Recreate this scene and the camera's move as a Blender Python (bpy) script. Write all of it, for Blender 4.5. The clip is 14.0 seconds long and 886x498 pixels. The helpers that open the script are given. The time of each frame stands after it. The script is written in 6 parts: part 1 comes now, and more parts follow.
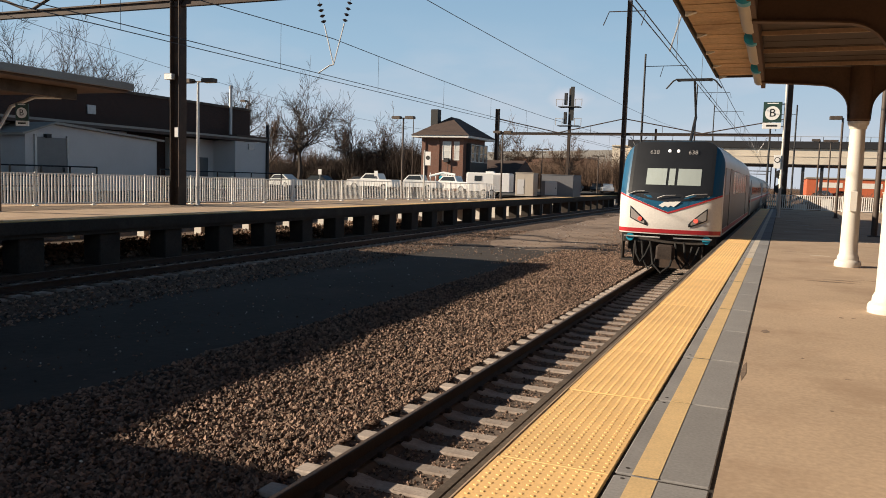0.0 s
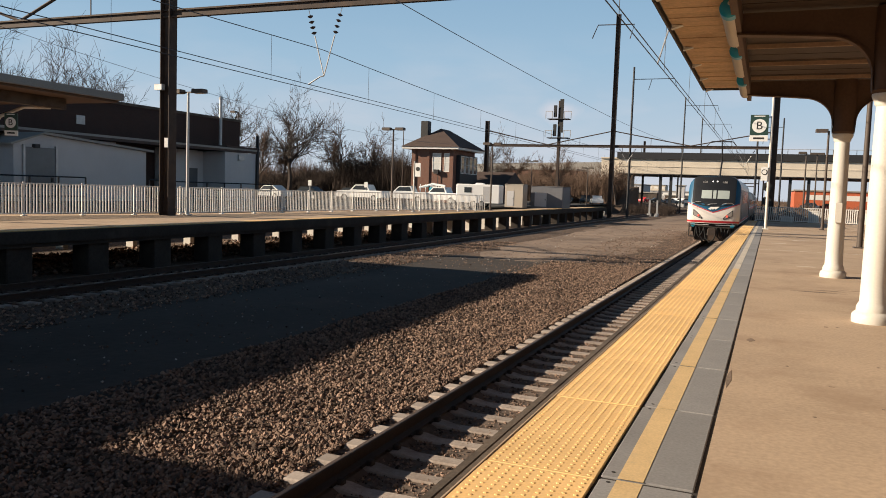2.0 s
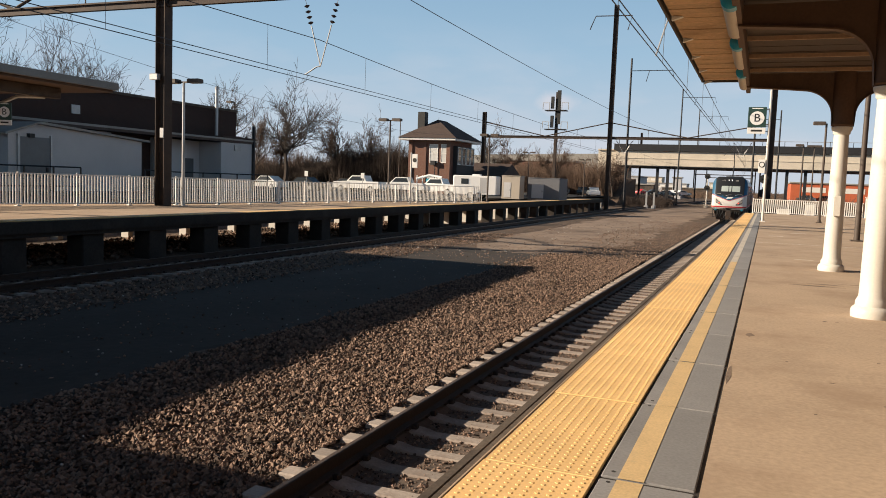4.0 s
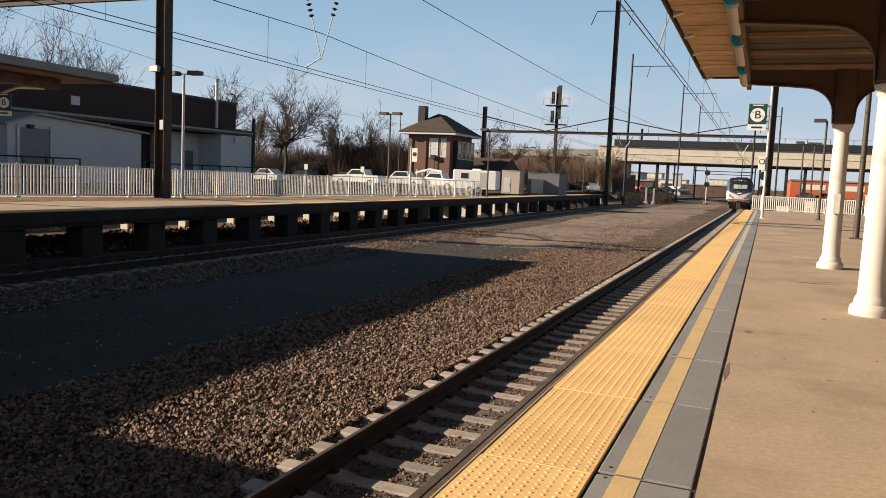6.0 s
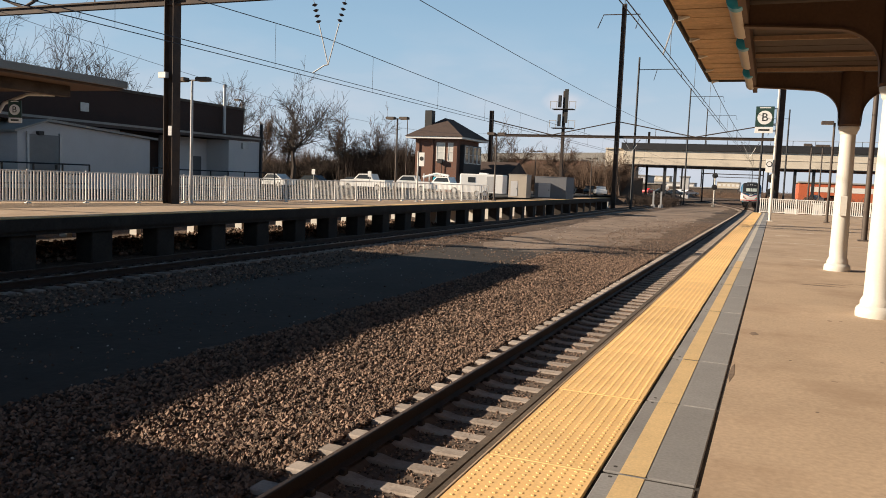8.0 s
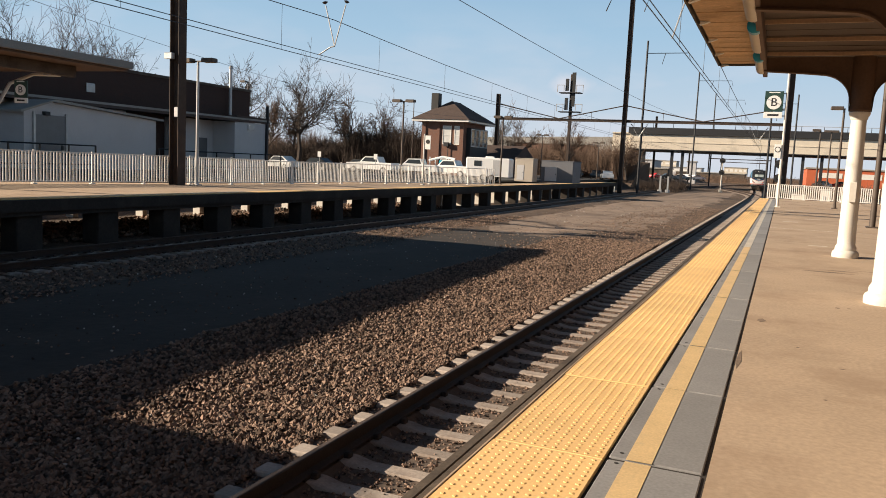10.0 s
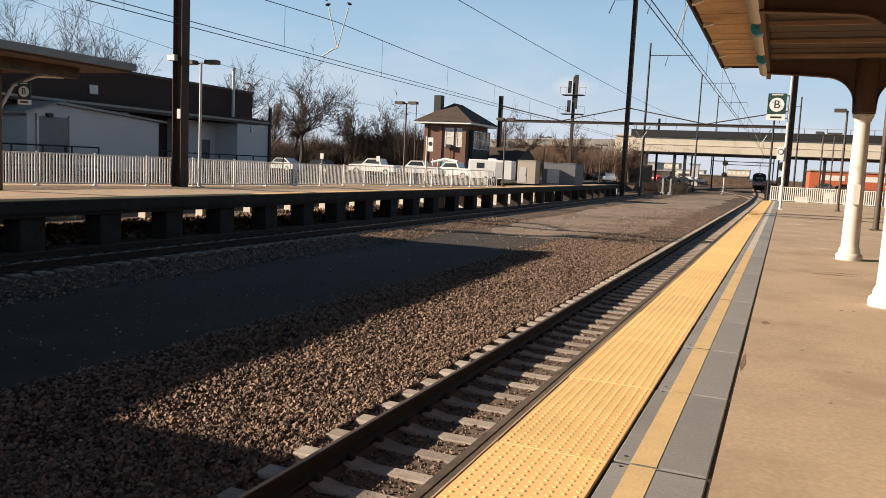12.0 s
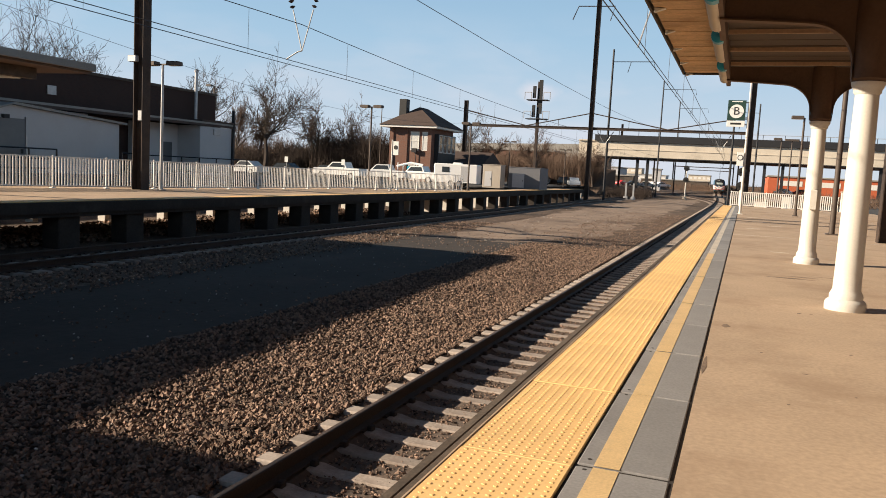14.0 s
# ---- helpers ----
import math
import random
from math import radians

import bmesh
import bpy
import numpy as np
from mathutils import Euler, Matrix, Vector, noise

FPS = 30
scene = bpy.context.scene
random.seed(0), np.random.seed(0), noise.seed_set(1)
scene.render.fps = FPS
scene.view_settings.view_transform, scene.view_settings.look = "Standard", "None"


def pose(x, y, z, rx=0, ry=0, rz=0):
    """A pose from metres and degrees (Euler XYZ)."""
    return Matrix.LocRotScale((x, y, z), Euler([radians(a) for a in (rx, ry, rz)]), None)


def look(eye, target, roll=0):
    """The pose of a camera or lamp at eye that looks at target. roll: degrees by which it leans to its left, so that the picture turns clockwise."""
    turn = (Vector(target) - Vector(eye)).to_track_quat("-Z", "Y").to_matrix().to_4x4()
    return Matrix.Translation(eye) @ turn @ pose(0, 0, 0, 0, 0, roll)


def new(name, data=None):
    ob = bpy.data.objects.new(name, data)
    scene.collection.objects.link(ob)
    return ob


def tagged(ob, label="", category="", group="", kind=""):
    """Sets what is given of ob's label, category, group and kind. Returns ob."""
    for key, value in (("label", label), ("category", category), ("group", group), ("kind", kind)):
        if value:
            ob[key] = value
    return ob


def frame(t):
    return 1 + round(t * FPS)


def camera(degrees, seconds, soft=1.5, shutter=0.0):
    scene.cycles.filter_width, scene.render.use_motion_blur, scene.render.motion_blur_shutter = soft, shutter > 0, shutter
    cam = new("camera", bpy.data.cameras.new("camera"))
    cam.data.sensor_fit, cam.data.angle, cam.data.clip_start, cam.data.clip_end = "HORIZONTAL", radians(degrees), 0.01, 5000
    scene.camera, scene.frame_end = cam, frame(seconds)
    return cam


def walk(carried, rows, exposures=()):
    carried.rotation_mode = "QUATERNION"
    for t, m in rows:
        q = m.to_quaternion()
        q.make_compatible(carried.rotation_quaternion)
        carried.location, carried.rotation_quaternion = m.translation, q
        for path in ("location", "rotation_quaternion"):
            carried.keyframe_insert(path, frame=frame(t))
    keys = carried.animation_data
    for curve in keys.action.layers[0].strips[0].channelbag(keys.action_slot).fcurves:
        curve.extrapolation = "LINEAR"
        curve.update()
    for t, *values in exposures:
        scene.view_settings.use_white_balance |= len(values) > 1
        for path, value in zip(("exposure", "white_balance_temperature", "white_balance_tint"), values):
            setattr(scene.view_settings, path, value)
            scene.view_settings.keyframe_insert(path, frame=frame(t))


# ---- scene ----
# ---- camera ----
cam = camera(59.0, 14.0, 0.9)
EYE = (0.0, 0.0, 1.567)
TURNS = [
    (0, -5.199, -1.776, 23.103, 0.001, -0.005, -0), (0.5, -4.947, -1.491, 22.896, 0.001, -0.004, -0.002), (1, -4.68, -1.645, 22.86, 0.002, -0.012, -0),
    (1.5, -4.464, -1.6, 22.79, 0.003, -0.008, -0.002), (2, -4.335, -1.93, 22.371, 0.035, -0.065, -0.02), (2.5, -4.608, -2.173, 22.244, -0.005, -0.004, -0.007),
    (3, -4.86, -2.099, 22.122, -0.004, 0.018, -0.003), (5.5, -5.142, -2.414, 22.197, -0.012, 0.012, -0.008), (6, -5.388, -2.591, 22.119, -0.009, 0.019, -0.003),
    (6.5, -5.571, -2.548, 22.088, -0.006, 0.012, -0.005), (7, -5.561, -2.179, 21.992, 0.002, -0, -0.001), (7.5, -5.292, -2.116, 22.159, 0.006, -0.008, -0.006),
    (8, -5.107, -2.303, 22.636, 0.027, -0.052, -0.001), (10.5, -6.583, -2.705, 23.127, -0.009, 0.001, -0.003), (11, -6.664, -2.751, 23.234, -0.018, 0.012, -0.003),
    (11.5, -6.487, -2.928, 23.178, -0.01, 0.01, -0.011), (12, -6.191, -2.741, 23.249, -0.011, -0.002, -0.007), (12.5, -5.862, -2.947, 22.378, -0.041, 0.058, 0.007),
    (13, -5.569, -3.195, 22.149, -0.004, 0.001, -0.006), (13.5, -5.571, -3.315, 21.01, -0.028, 0.033, -0.004), (14, -5.782, -3.03, 20.736, -0.011, 0.013, -0.007)]
walk(cam, [(t, pose(EYE[0] + dx, EYE[1] + dy, EYE[2] + dz, 90 + pitch, roll, yaw)) for t, pitch, roll, yaw, dx, dy, dz in TURNS],
     exposures=((0.0, 0.40), (3.0, 0.42), (8.0, 0.46), (10.5, 0.56), (14.0, 0.58)))

# ---- light ----
SUN_EL, SUN_X, SUN_Y = 21.5, -0.905, -0.425          # the sun's height, and the level way towards it
to_sun = Vector((SUN_X, SUN_Y, math.tan(radians(SUN_EL)))).normalized()
sun = new("sun", bpy.data.lights.new("sun", "SUN"))
sun.data.energy, sun.data.angle, sun.data.color = 6.0, radians(0.53), (1.0, 0.83, 0.635)
sun.matrix_world = look((0, 0, 60), Vector((0, 0, 60)) - to_sun)


def make_world():
    world = bpy.data.worlds.new("sky")
    scene.world = world
    world.use_nodes = True
    nt = world.node_tree
    nt.nodes.clear()
    out = nt.nodes.new("ShaderNodeOutputWorld")
    bg = nt.nodes.new("ShaderNodeBackground")
    sky = nt.nodes.new("ShaderNodeTexSky")
    sky.sky_type, sky.sun_disc = "NISHITA", False
    sky.sun_elevation, sky.sun_rotation = radians(SUN_EL), math.atan2(SUN_X, SUN_Y)
    sky.air_density, sky.dust_density, sky.ozone_density = 1.0, 0.6, 1.6
    # thin bright cloud banks low over the horizon
    tc = nt.nodes.new("ShaderNodeTexCoord")
    sep = nt.nodes.new("ShaderNodeSeparateXYZ")
    mp = nt.nodes.new("ShaderNodeMapping")
    mp.inputs["Scale"].default_value = (5.0, 5.0, 16.0)
    nz = nt.nodes.new("ShaderNodeTexNoise")
    nz.inputs["Scale"].default_value, nz.inputs["Detail"].default_value = 1.3, 6.0
    ramp = nt.nodes.new("ShaderNodeValToRGB")
    ramp.color_ramp.elements[0].position, ramp.color_ramp.elements[1].position = 0.44, 0.70
    low = nt.nodes.new("ShaderNodeMapRange")
    low.inputs["From Min"].default_value, low.inputs["From Max"].default_value = 0.20, 0.02
    mul = nt.nodes.new("ShaderNodeMath")
    mul.operation = "MULTIPLY"
    mix = nt.nodes.new("ShaderNodeMix")
    mix.data_type = "RGBA"
    mix.inputs["B"].default_value = (5.6, 5.9, 6.6, 1)
    link = nt.links.new
    link(tc.outputs["Generated"], sep.inputs[0])
    link(tc.outputs["Generated"], mp.inputs["Vector"])
    link(mp.outputs[0], nz.inputs["Vector"])
    link(nz.outputs["Fac"], ramp.inputs["Fac"])
    link(sep.outputs["Z"], low.inputs["Value"])
    link(ramp.outputs["Color"], mul.inputs[0])
    link(low.outputs["Result"], mul.inputs[1])
    # one small bright cloud above the horizon
    puff = nt.nodes.new("ShaderNodeVectorMath")
    puff.operation = "SUBTRACT"
    puff.inputs[1].default_value = PUFF
    flat = nt.nodes.new("ShaderNodeVectorMath")
    flat.operation = "MULTIPLY"
    flat.inputs[1].default_value = (1.0, 1.0, 1.9)
    reach = nt.nodes.new("ShaderNodeVectorMath")
    reach.operation = "LENGTH"
    frayed = nt.nodes.new("ShaderNodeTexNoise")
    frayed.inputs["Scale"].default_value, frayed.inputs["Detail"].default_value = 22.0, 5.0
    shape = nt.nodes.new("ShaderNodeMath")
    shape.operation = "MULTIPLY_ADD"
    shape.inputs[1].default_value = -0.062
    soft = nt.nodes.new("ShaderNodeMapRange")
    soft.interpolation_type = "SMOOTHSTEP"
    soft.inputs["From Min"].default_value, soft.inputs["From Max"].default_value = 0.004, -0.022
    soft.inputs["To Max"].default_value = 1.0
    most = nt.nodes.new("ShaderNodeMath")
    most.operation = "MAXIMUM"
    link(tc.outputs["Generated"], puff.inputs[0])
    link(puff.outputs[0], flat.inputs[0])
    link(flat.outputs[0], reach.inputs[0])
    link(tc.outputs["Generated"], frayed.inputs["Vector"])
    link(frayed.outputs["Fac"], shape.inputs[0])
    link(reach.outputs["Value"], shape.inputs[2])
    link(shape.outputs[0], soft.inputs["Value"])
    link(mul.outputs[0], most.inputs[0])
    link(soft.outputs["Result"], most.inputs[1])
    link(most.outputs[0], mix.inputs["Factor"])
    # winter haze: pale blue above, milky towards the horizon
    haze = nt.nodes.new("ShaderNodeValToRGB")
    haze.color_ramp.elements[0].color, haze.color_ramp.elements[1].color = (0.60, 0.66, 0.74, 1), (0.014, 0.025, 0.048, 1)
    haze.color_ramp.elements[0].position, haze.color_ramp.elements[1].position = 0.0, 1.0
    for at, tone in ((0.16, (0.355, 0.53, 0.695, 1)), (0.33, (0.20, 0.378, 0.575, 1)), (0.46, (0.045, 0.080, 0.135, 1))):
        haze.color_ramp.elements.new(at).color = tone
    gain = nt.nodes.new("ShaderNodeVectorMath")
    gain.operation = "SCALE"
    gain.inputs["Scale"].default_value = 9.0
    blend = nt.nodes.new("ShaderNodeMix")
    blend.data_type = "RGBA"
    blend.inputs["Factor"].default_value = 0.94
    link(sep.outputs["Z"], haze.inputs["Fac"])
    link(haze.outputs["Color"], gain.inputs[0])
    link(sky.outputs["Color"], blend.inputs["A"])
    link(gain.outputs[0], blend.inputs["B"])
    link(blend.outputs["Result"], mix.inputs["A"])
    link(mix.outputs["Result"], bg.inputs["Color"])
    bg.inputs["Strength"].default_value = SKY
    link(bg.outputs[0], out.inputs["Surface"])


SKY = 0.083
PUFF = (-0.242, 0.965, 0.102)
make_world()


# ---- materials ----
def mat(name, base, rough=0.7, metal=0.0, vary=0.25, scale=3.0, fine=40.0, bump=0.25, dist=0.01, rand=0.0, second=None, stain=0.0, emit=0.0, spec=0.5):
    """Procedural surface: two scales of tone, fine relief, a second tone in large stains, a tone of its own for each object."""
    m = bpy.data.materials.new(name)
    m.use_nodes = True
    nt = m.node_tree
    bs = nt.nodes["Principled BSDF"]
    link = nt.links.new
    bs.inputs["Roughness"].default_value, bs.inputs["Metallic"].default_value = rough, metal
    bs.inputs["Specular IOR Level"].default_value = spec
    tc = nt.nodes.new("ShaderNodeTexCoord")
    big = nt.nodes.new("ShaderNodeTexNoise")
    big.inputs["Scale"].default_value, big.inputs["Detail"].default_value, big.inputs["Roughness"].default_value = scale, 5, 0.62
    small = nt.nodes.new("ShaderNodeTexNoise")
    small.inputs["Scale"].default_value, small.inputs["Detail"].default_value = fine, 4
    link(tc.outputs["Object"], big.inputs["Vector"])
    link(tc.outputs["Object"], small.inputs["Vector"])
    add = nt.nodes.new("ShaderNodeMath")
    add.operation = "ADD"
    link(big.outputs["Fac"], add.inputs[0])
    link(small.outputs["Fac"], add.inputs[1])
    rng = nt.nodes.new("ShaderNodeMapRange")
    rng.inputs["From Min"].default_value, rng.inputs["From Max"].default_value = 0.65, 1.35
    rng.inputs["To Min"].default_value, rng.inputs["To Max"].default_value = 1 - vary, 1 + vary
    link(add.outputs[0], rng.inputs["Value"])
    value = rng.outputs["Result"]
    if rand:
        info = nt.nodes.new("ShaderNodeObjectInfo")
        rr = nt.nodes.new("ShaderNodeMapRange")
        rr.inputs["To Min"].default_value, rr.inputs["To Max"].default_value = 1 - rand, 1 + rand
        link(info.outputs["Random"], rr.inputs["Value"])
        mm = nt.nodes.new("ShaderNodeMath")
        mm.operation = "MULTIPLY"
        link(value, mm.inputs[0])
        link(rr.outputs["Result"], mm.inputs[1])
        value = mm.outputs[0]
    hue = nt.nodes.new("ShaderNodeHueSaturation")
    hue.inputs["Color"].default_value = (*base, 1)
    link(value, hue.inputs["Value"])
    colour = hue.outputs["Color"]
    if second:
        st = nt.nodes.new("ShaderNodeTexNoise")
        st.inputs["Scale"].default_value, st.inputs["Detail"].default_value, st.inputs["Roughness"].default_value = scale * 0.6, 7, 0.7
        link(tc.outputs["Object"], st.inputs["Vector"])
        rp = nt.nodes.new("ShaderNodeMapRange")
        rp.inputs["From Min"].default_value, rp.inputs["From Max"].default_value = 0.62 - stain * 0.35, 0.74 - stain * 0.2
        link(st.outputs["Fac"], rp.inputs["Value"])
        mx = nt.nodes.new("ShaderNodeMix")
        mx.data_type = "RGBA"
        mx.inputs["B"].default_value = (*second, 1)
        link(rp.outputs["Result"], mx.inputs["Factor"])
        link(colour, mx.inputs["A"])
        colour = mx.outputs["Result"]
    link(colour, bs.inputs["Base Color"])
    if bump:
        bp = nt.nodes.new("ShaderNodeBump")
        bp.inputs["Strength"].default_value, bp.inputs["Distance"].default_value = bump, dist
        link(small.outputs["Fac"], bp.inputs["Height"])
        link(bp.outputs["Normal"], bs.inputs["Normal"])
    if emit:
        bs.inputs["Emission Color"].default_value, bs.inputs["Emission Strength"].default_value = (*base, 1), emit
    return m


def island_mat(name, dark, light, rough=0.9):
    """Loose pieces in one mesh, each with a tone of its own."""
    m = bpy.data.materials.new(name)
    m.use_nodes = True
    nt = m.node_tree
    bs = nt.nodes["Principled BSDF"]
    bs.inputs["Roughness"].default_value = rough
    geo = nt.nodes.new("ShaderNodeNewGeometry")
    ramp = nt.nodes.new("ShaderNodeValToRGB")
    ramp.color_ramp.elements[0].color, ramp.color_ramp.elements[1].color = (*dark, 1), (*light, 1)
    nt.links.new(geo.outputs["Random Per Island"], ramp.inputs["Fac"])
    nt.links.new(ramp.outputs["Color"], bs.inputs["Base Color"])
    return m


def ground_mat():
    """Ballast and dirt: crushed stone by cells, brown dirt in large patches."""
    m = mat("ballast_dirt", (0.118, 0.080, 0.056), 0.95, vary=0.35, scale=0.25, fine=3.0, bump=0, second=(0.052, 0.037, 0.028), stain=0.35)
    nt = m.node_tree
    bs = nt.nodes["Principled BSDF"]
    tc = nt.nodes.new("ShaderNodeTexCoord")
    vo = nt.nodes.new("ShaderNodeTexVoronoi")
    vo.inputs["Scale"].default_value = 17.0
    nt.links.new(tc.outputs["Object"], vo.inputs["Vector"])
    old = bs.inputs["Base Color"].links[0].from_socket
    hs = nt.nodes.new("ShaderNodeHueSaturation")
    mr = nt.nodes.new("ShaderNodeMapRange")
    mr.inputs["To Min"].default_value, mr.inputs["To Max"].default_value = 0.55, 1.5
    sep = nt.nodes.new("ShaderNodeSeparateColor")
    nt.links.new(vo.outputs["Color"], sep.inputs[0])
    nt.links.new(sep.outputs[0], mr.inputs["Value"])
    nt.links.new(mr.outputs["Result"], hs.inputs["Value"])
    nt.links.new(old, hs.inputs["Color"])
    nt.links.new(hs.outputs["Color"], bs.inputs["Base Color"])
    bp = nt.nodes.new("ShaderNodeBump")
    bp.invert = True
    bp.inputs["Strength"].default_value, bp.inputs["Distance"].default_value = 0.8, 0.03
    nt.links.new(vo.outputs["Distance"], bp.inputs["Height"])
    nt.links.new(bp.outputs["Normal"], bs.inputs["Normal"])
    return m


def brick_mat(name, a, b, mortar, scale=1.0):
    m = bpy.data.materials.new(name)
    m.use_nodes = True
    nt = m.node_tree
    bs = nt.nodes["Principled BSDF"]
    bs.inputs["Roughness"].default_value = 0.9
    tc = nt.nodes.new("ShaderNodeTexCoord")
    sep = nt.nodes.new("ShaderNodeSeparateXYZ")
    add = nt.nodes.new("ShaderNodeMath")
    com = nt.nodes.new("ShaderNodeCombineXYZ")
    br = nt.nodes.new("ShaderNodeTexBrick")
    br.inputs["Color1"].default_value, br.inputs["Color2"].default_value, br.inputs["Mortar"].default_value = (*a, 1), (*b, 1), (*mortar, 1)
    br.inputs["Scale"].default_value = scale
    br.inputs["Brick Width"].default_value, br.inputs["Row Height"].default_value, br.inputs["Mortar Size"].default_value = 0.21, 0.07, 0.008
    link = nt.links.new
    link(tc.outputs["Object"], sep.inputs[0])
    link(sep.outputs["X"], add.inputs[0])
    link(sep.outputs["Y"], add.inputs[1])
    link(add.outputs[0], com.inputs["X"])
    link(sep.outputs["Z"], com.inputs["Y"])
    link(com.outputs[0], br.inputs["Vector"])
    link(br.outputs["Color"], bs.inputs["Base Color"])
    return m


def glass_mat(name, tint, rough=0.08, metal=0.0):
    m = mat(name, tint, rough, metal, vary=0.1, scale=0.8, bump=0, spec=0.9)
    return m


GROUND = ground_mat()
# dirt colour darkened to carry the cast shade on the empty bed
SHADE_DIRT = mat("shade_dark_dirt", (0.038, 0.03, 0.025), 0.96, vary=0.35, scale=0.5, fine=7.0, bump=0.4, dist=0.02, second=(0.062, 0.047, 0.037), stain=0.3)
STONES = island_mat("crushed_stone", (0.03, 0.021, 0.016), (0.37, 0.25, 0.185))
PALE_STONES = island_mat("pale_litter", (0.30, 0.27, 0.24), (0.75, 0.72, 0.68))
ASPHALT = mat("asphalt", (0.07, 0.068, 0.065), 0.92, vary=0.3, scale=0.4, fine=60)
CONCRETE_TAN = mat("tan_concrete", (0.475, 0.355, 0.25), 0.88, vary=0.20, scale=0.7, fine=26, bump=0.3, dist=0.006, second=(0.35, 0.245, 0.165), stain=0.36)
CONCRETE_GREY = mat("grey_concrete", (0.27, 0.265, 0.265), 0.85, vary=0.2, scale=1.6, fine=50, bump=0.2, dist=0.004, rand=0.12, second=(0.36, 0.35, 0.34), stain=0.12)
CONCRETE_TIE = mat("tie_concrete", (0.40, 0.34, 0.295), 0.9, vary=0.22, scale=2.0, fine=30, rand=0.22, second=(0.22, 0.17, 0.14), stain=0.35)
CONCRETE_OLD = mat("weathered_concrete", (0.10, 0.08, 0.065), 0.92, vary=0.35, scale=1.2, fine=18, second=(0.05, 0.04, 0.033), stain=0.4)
# near-black copy of the concrete, with the shade under the far platform in its colour
SHADED_CONCRETE = mat("shaded_concrete", (0.035, 0.028, 0.023), 0.9, vary=0.4, scale=1.2, fine=14, second=(0.06, 0.048, 0.04), stain=0.3)
CONCRETE_PALE = mat("pale_concrete", (0.62, 0.55, 0.45), 0.9, vary=0.14, scale=0.25, fine=6, second=(0.45, 0.4, 0.33), stain=0.2)
YELLOW_TILE = mat("yellow_tactile", (0.92, 0.595, 0.25), 0.6, vary=0.12, scale=2.2, fine=45, bump=0.1, dist=0.003, rand=0.07, second=(0.72, 0.43, 0.15), stain=0.06)
YELLOW_LINE = mat("yellow_line_paint", (0.70, 0.50, 0.255), 0.7, vary=0.16, scale=3, fine=60, bump=0.1, dist=0.003, second=(0.52, 0.40, 0.24), stain=0.10)
WORN_LINE = mat("worn_line_paint", (0.62, 0.555, 0.46), 0.75, vary=0.2, scale=3, fine=60, bump=0.1, dist=0.003, second=(0.50, 0.46, 0.41), stain=0.25)
RUBBER = mat("edge_timber", (0.20, 0.165, 0.135), 0.85, vary=0.4, scale=2, fine=30, second=(0.27, 0.23, 0.2), stain=0.3)
DECK_STAIN = mat("deck_grime", (0.20, 0.145, 0.105), 0.9, vary=0.35, scale=4, fine=40, second=(0.30, 0.22, 0.16), stain=0.45)
JOINT = mat("joint_filler", (0.035, 0.03, 0.028), 0.95, vary=0.3)
BALLAST_BED = mat("fouled_ballast", (0.15, 0.112, 0.088), 0.95, vary=0.4, scale=0.8, fine=9.0, bump=0.6, dist=0.03, second=(0.10, 0.072, 0.056), stain=0.35)
# paler dirt colour for the sunlit stretch of the bed
SUNLIT_DIRT = mat("sunlit_dirt", (0.275, 0.205, 0.155), 0.95, vary=0.35, scale=0.35, fine=5.0, bump=0.3, dist=0.02, second=(0.15, 0.105, 0.075), stain=0.4)
OLD_TIMBER = mat("old_timber", (0.13, 0.10, 0.075), 0.9, vary=0.4, scale=1.5, fine=35, bump=0.4, dist=0.01, second=(0.06, 0.045, 0.035), stain=0.4)
RAIL = mat("rail_steel", (0.045, 0.028, 0.021), 0.65, 0.3, vary=0.3, scale=2, fine=40)
RAIL_TOP = mat("rail_head", (0.12, 0.085, 0.065), 0.6, 0.3, vary=0.2, scale=2, fine=40)
RUSTY = mat("rusty_steel", (0.055, 0.04, 0.033), 0.75, 0.3, vary=0.4, scale=1.5, fine=22, second=(0.10, 0.065, 0.045), stain=0.3)
DARK_STEEL = mat("dark_steel", (0.035, 0.035, 0.038), 0.6, 0.4, vary=0.25, scale=2, fine=30)
WIRE = mat("wire", (0.10, 0.105, 0.115), 0.6, 0.3, vary=0.1, bump=0)
GALV = mat("galvanised_steel", (0.45, 0.45, 0.45), 0.5, 0.5, vary=0.2, scale=3, fine=40)
BRONZE = mat("bronze_paint", (0.09, 0.07, 0.058), 0.6, 0.2, vary=0.2)
WHITE_PAINT = mat("white_paint", (0.68, 0.65, 0.59), 0.5, vary=0.07, scale=1.5, fine=35, bump=0.12, dist=0.004, second=(0.62, 0.57, 0.5), stain=0.03)
FENCE_WHITE = mat("white_fence_paint", (0.82, 0.80, 0.76), 0.5, vary=0.06)
BROWN_PAINT = mat("brown_paint", (0.105, 0.058, 0.034), 0.7, vary=0.2, scale=2, fine=20, second=(0.14, 0.08, 0.05), stain=0.25)
# brown of the inner boards deepened to hold the shade under the roof
INNER_BROWN = mat("shaded_brown_boards", (0.062, 0.038, 0.024), 0.75, vary=0.25, scale=1.6, fine=20, rand=0.15, second=(0.09, 0.055, 0.036), stain=0.25)
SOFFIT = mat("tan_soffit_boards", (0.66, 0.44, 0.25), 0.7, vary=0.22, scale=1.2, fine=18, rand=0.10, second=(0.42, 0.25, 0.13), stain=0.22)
# pale tone that puts light along the rafters into their colour
RAFTER_LIT = mat("lit_rafter_paint", (0.42, 0.28, 0.18), 0.7, vary=0.2, scale=1.5, fine=18)
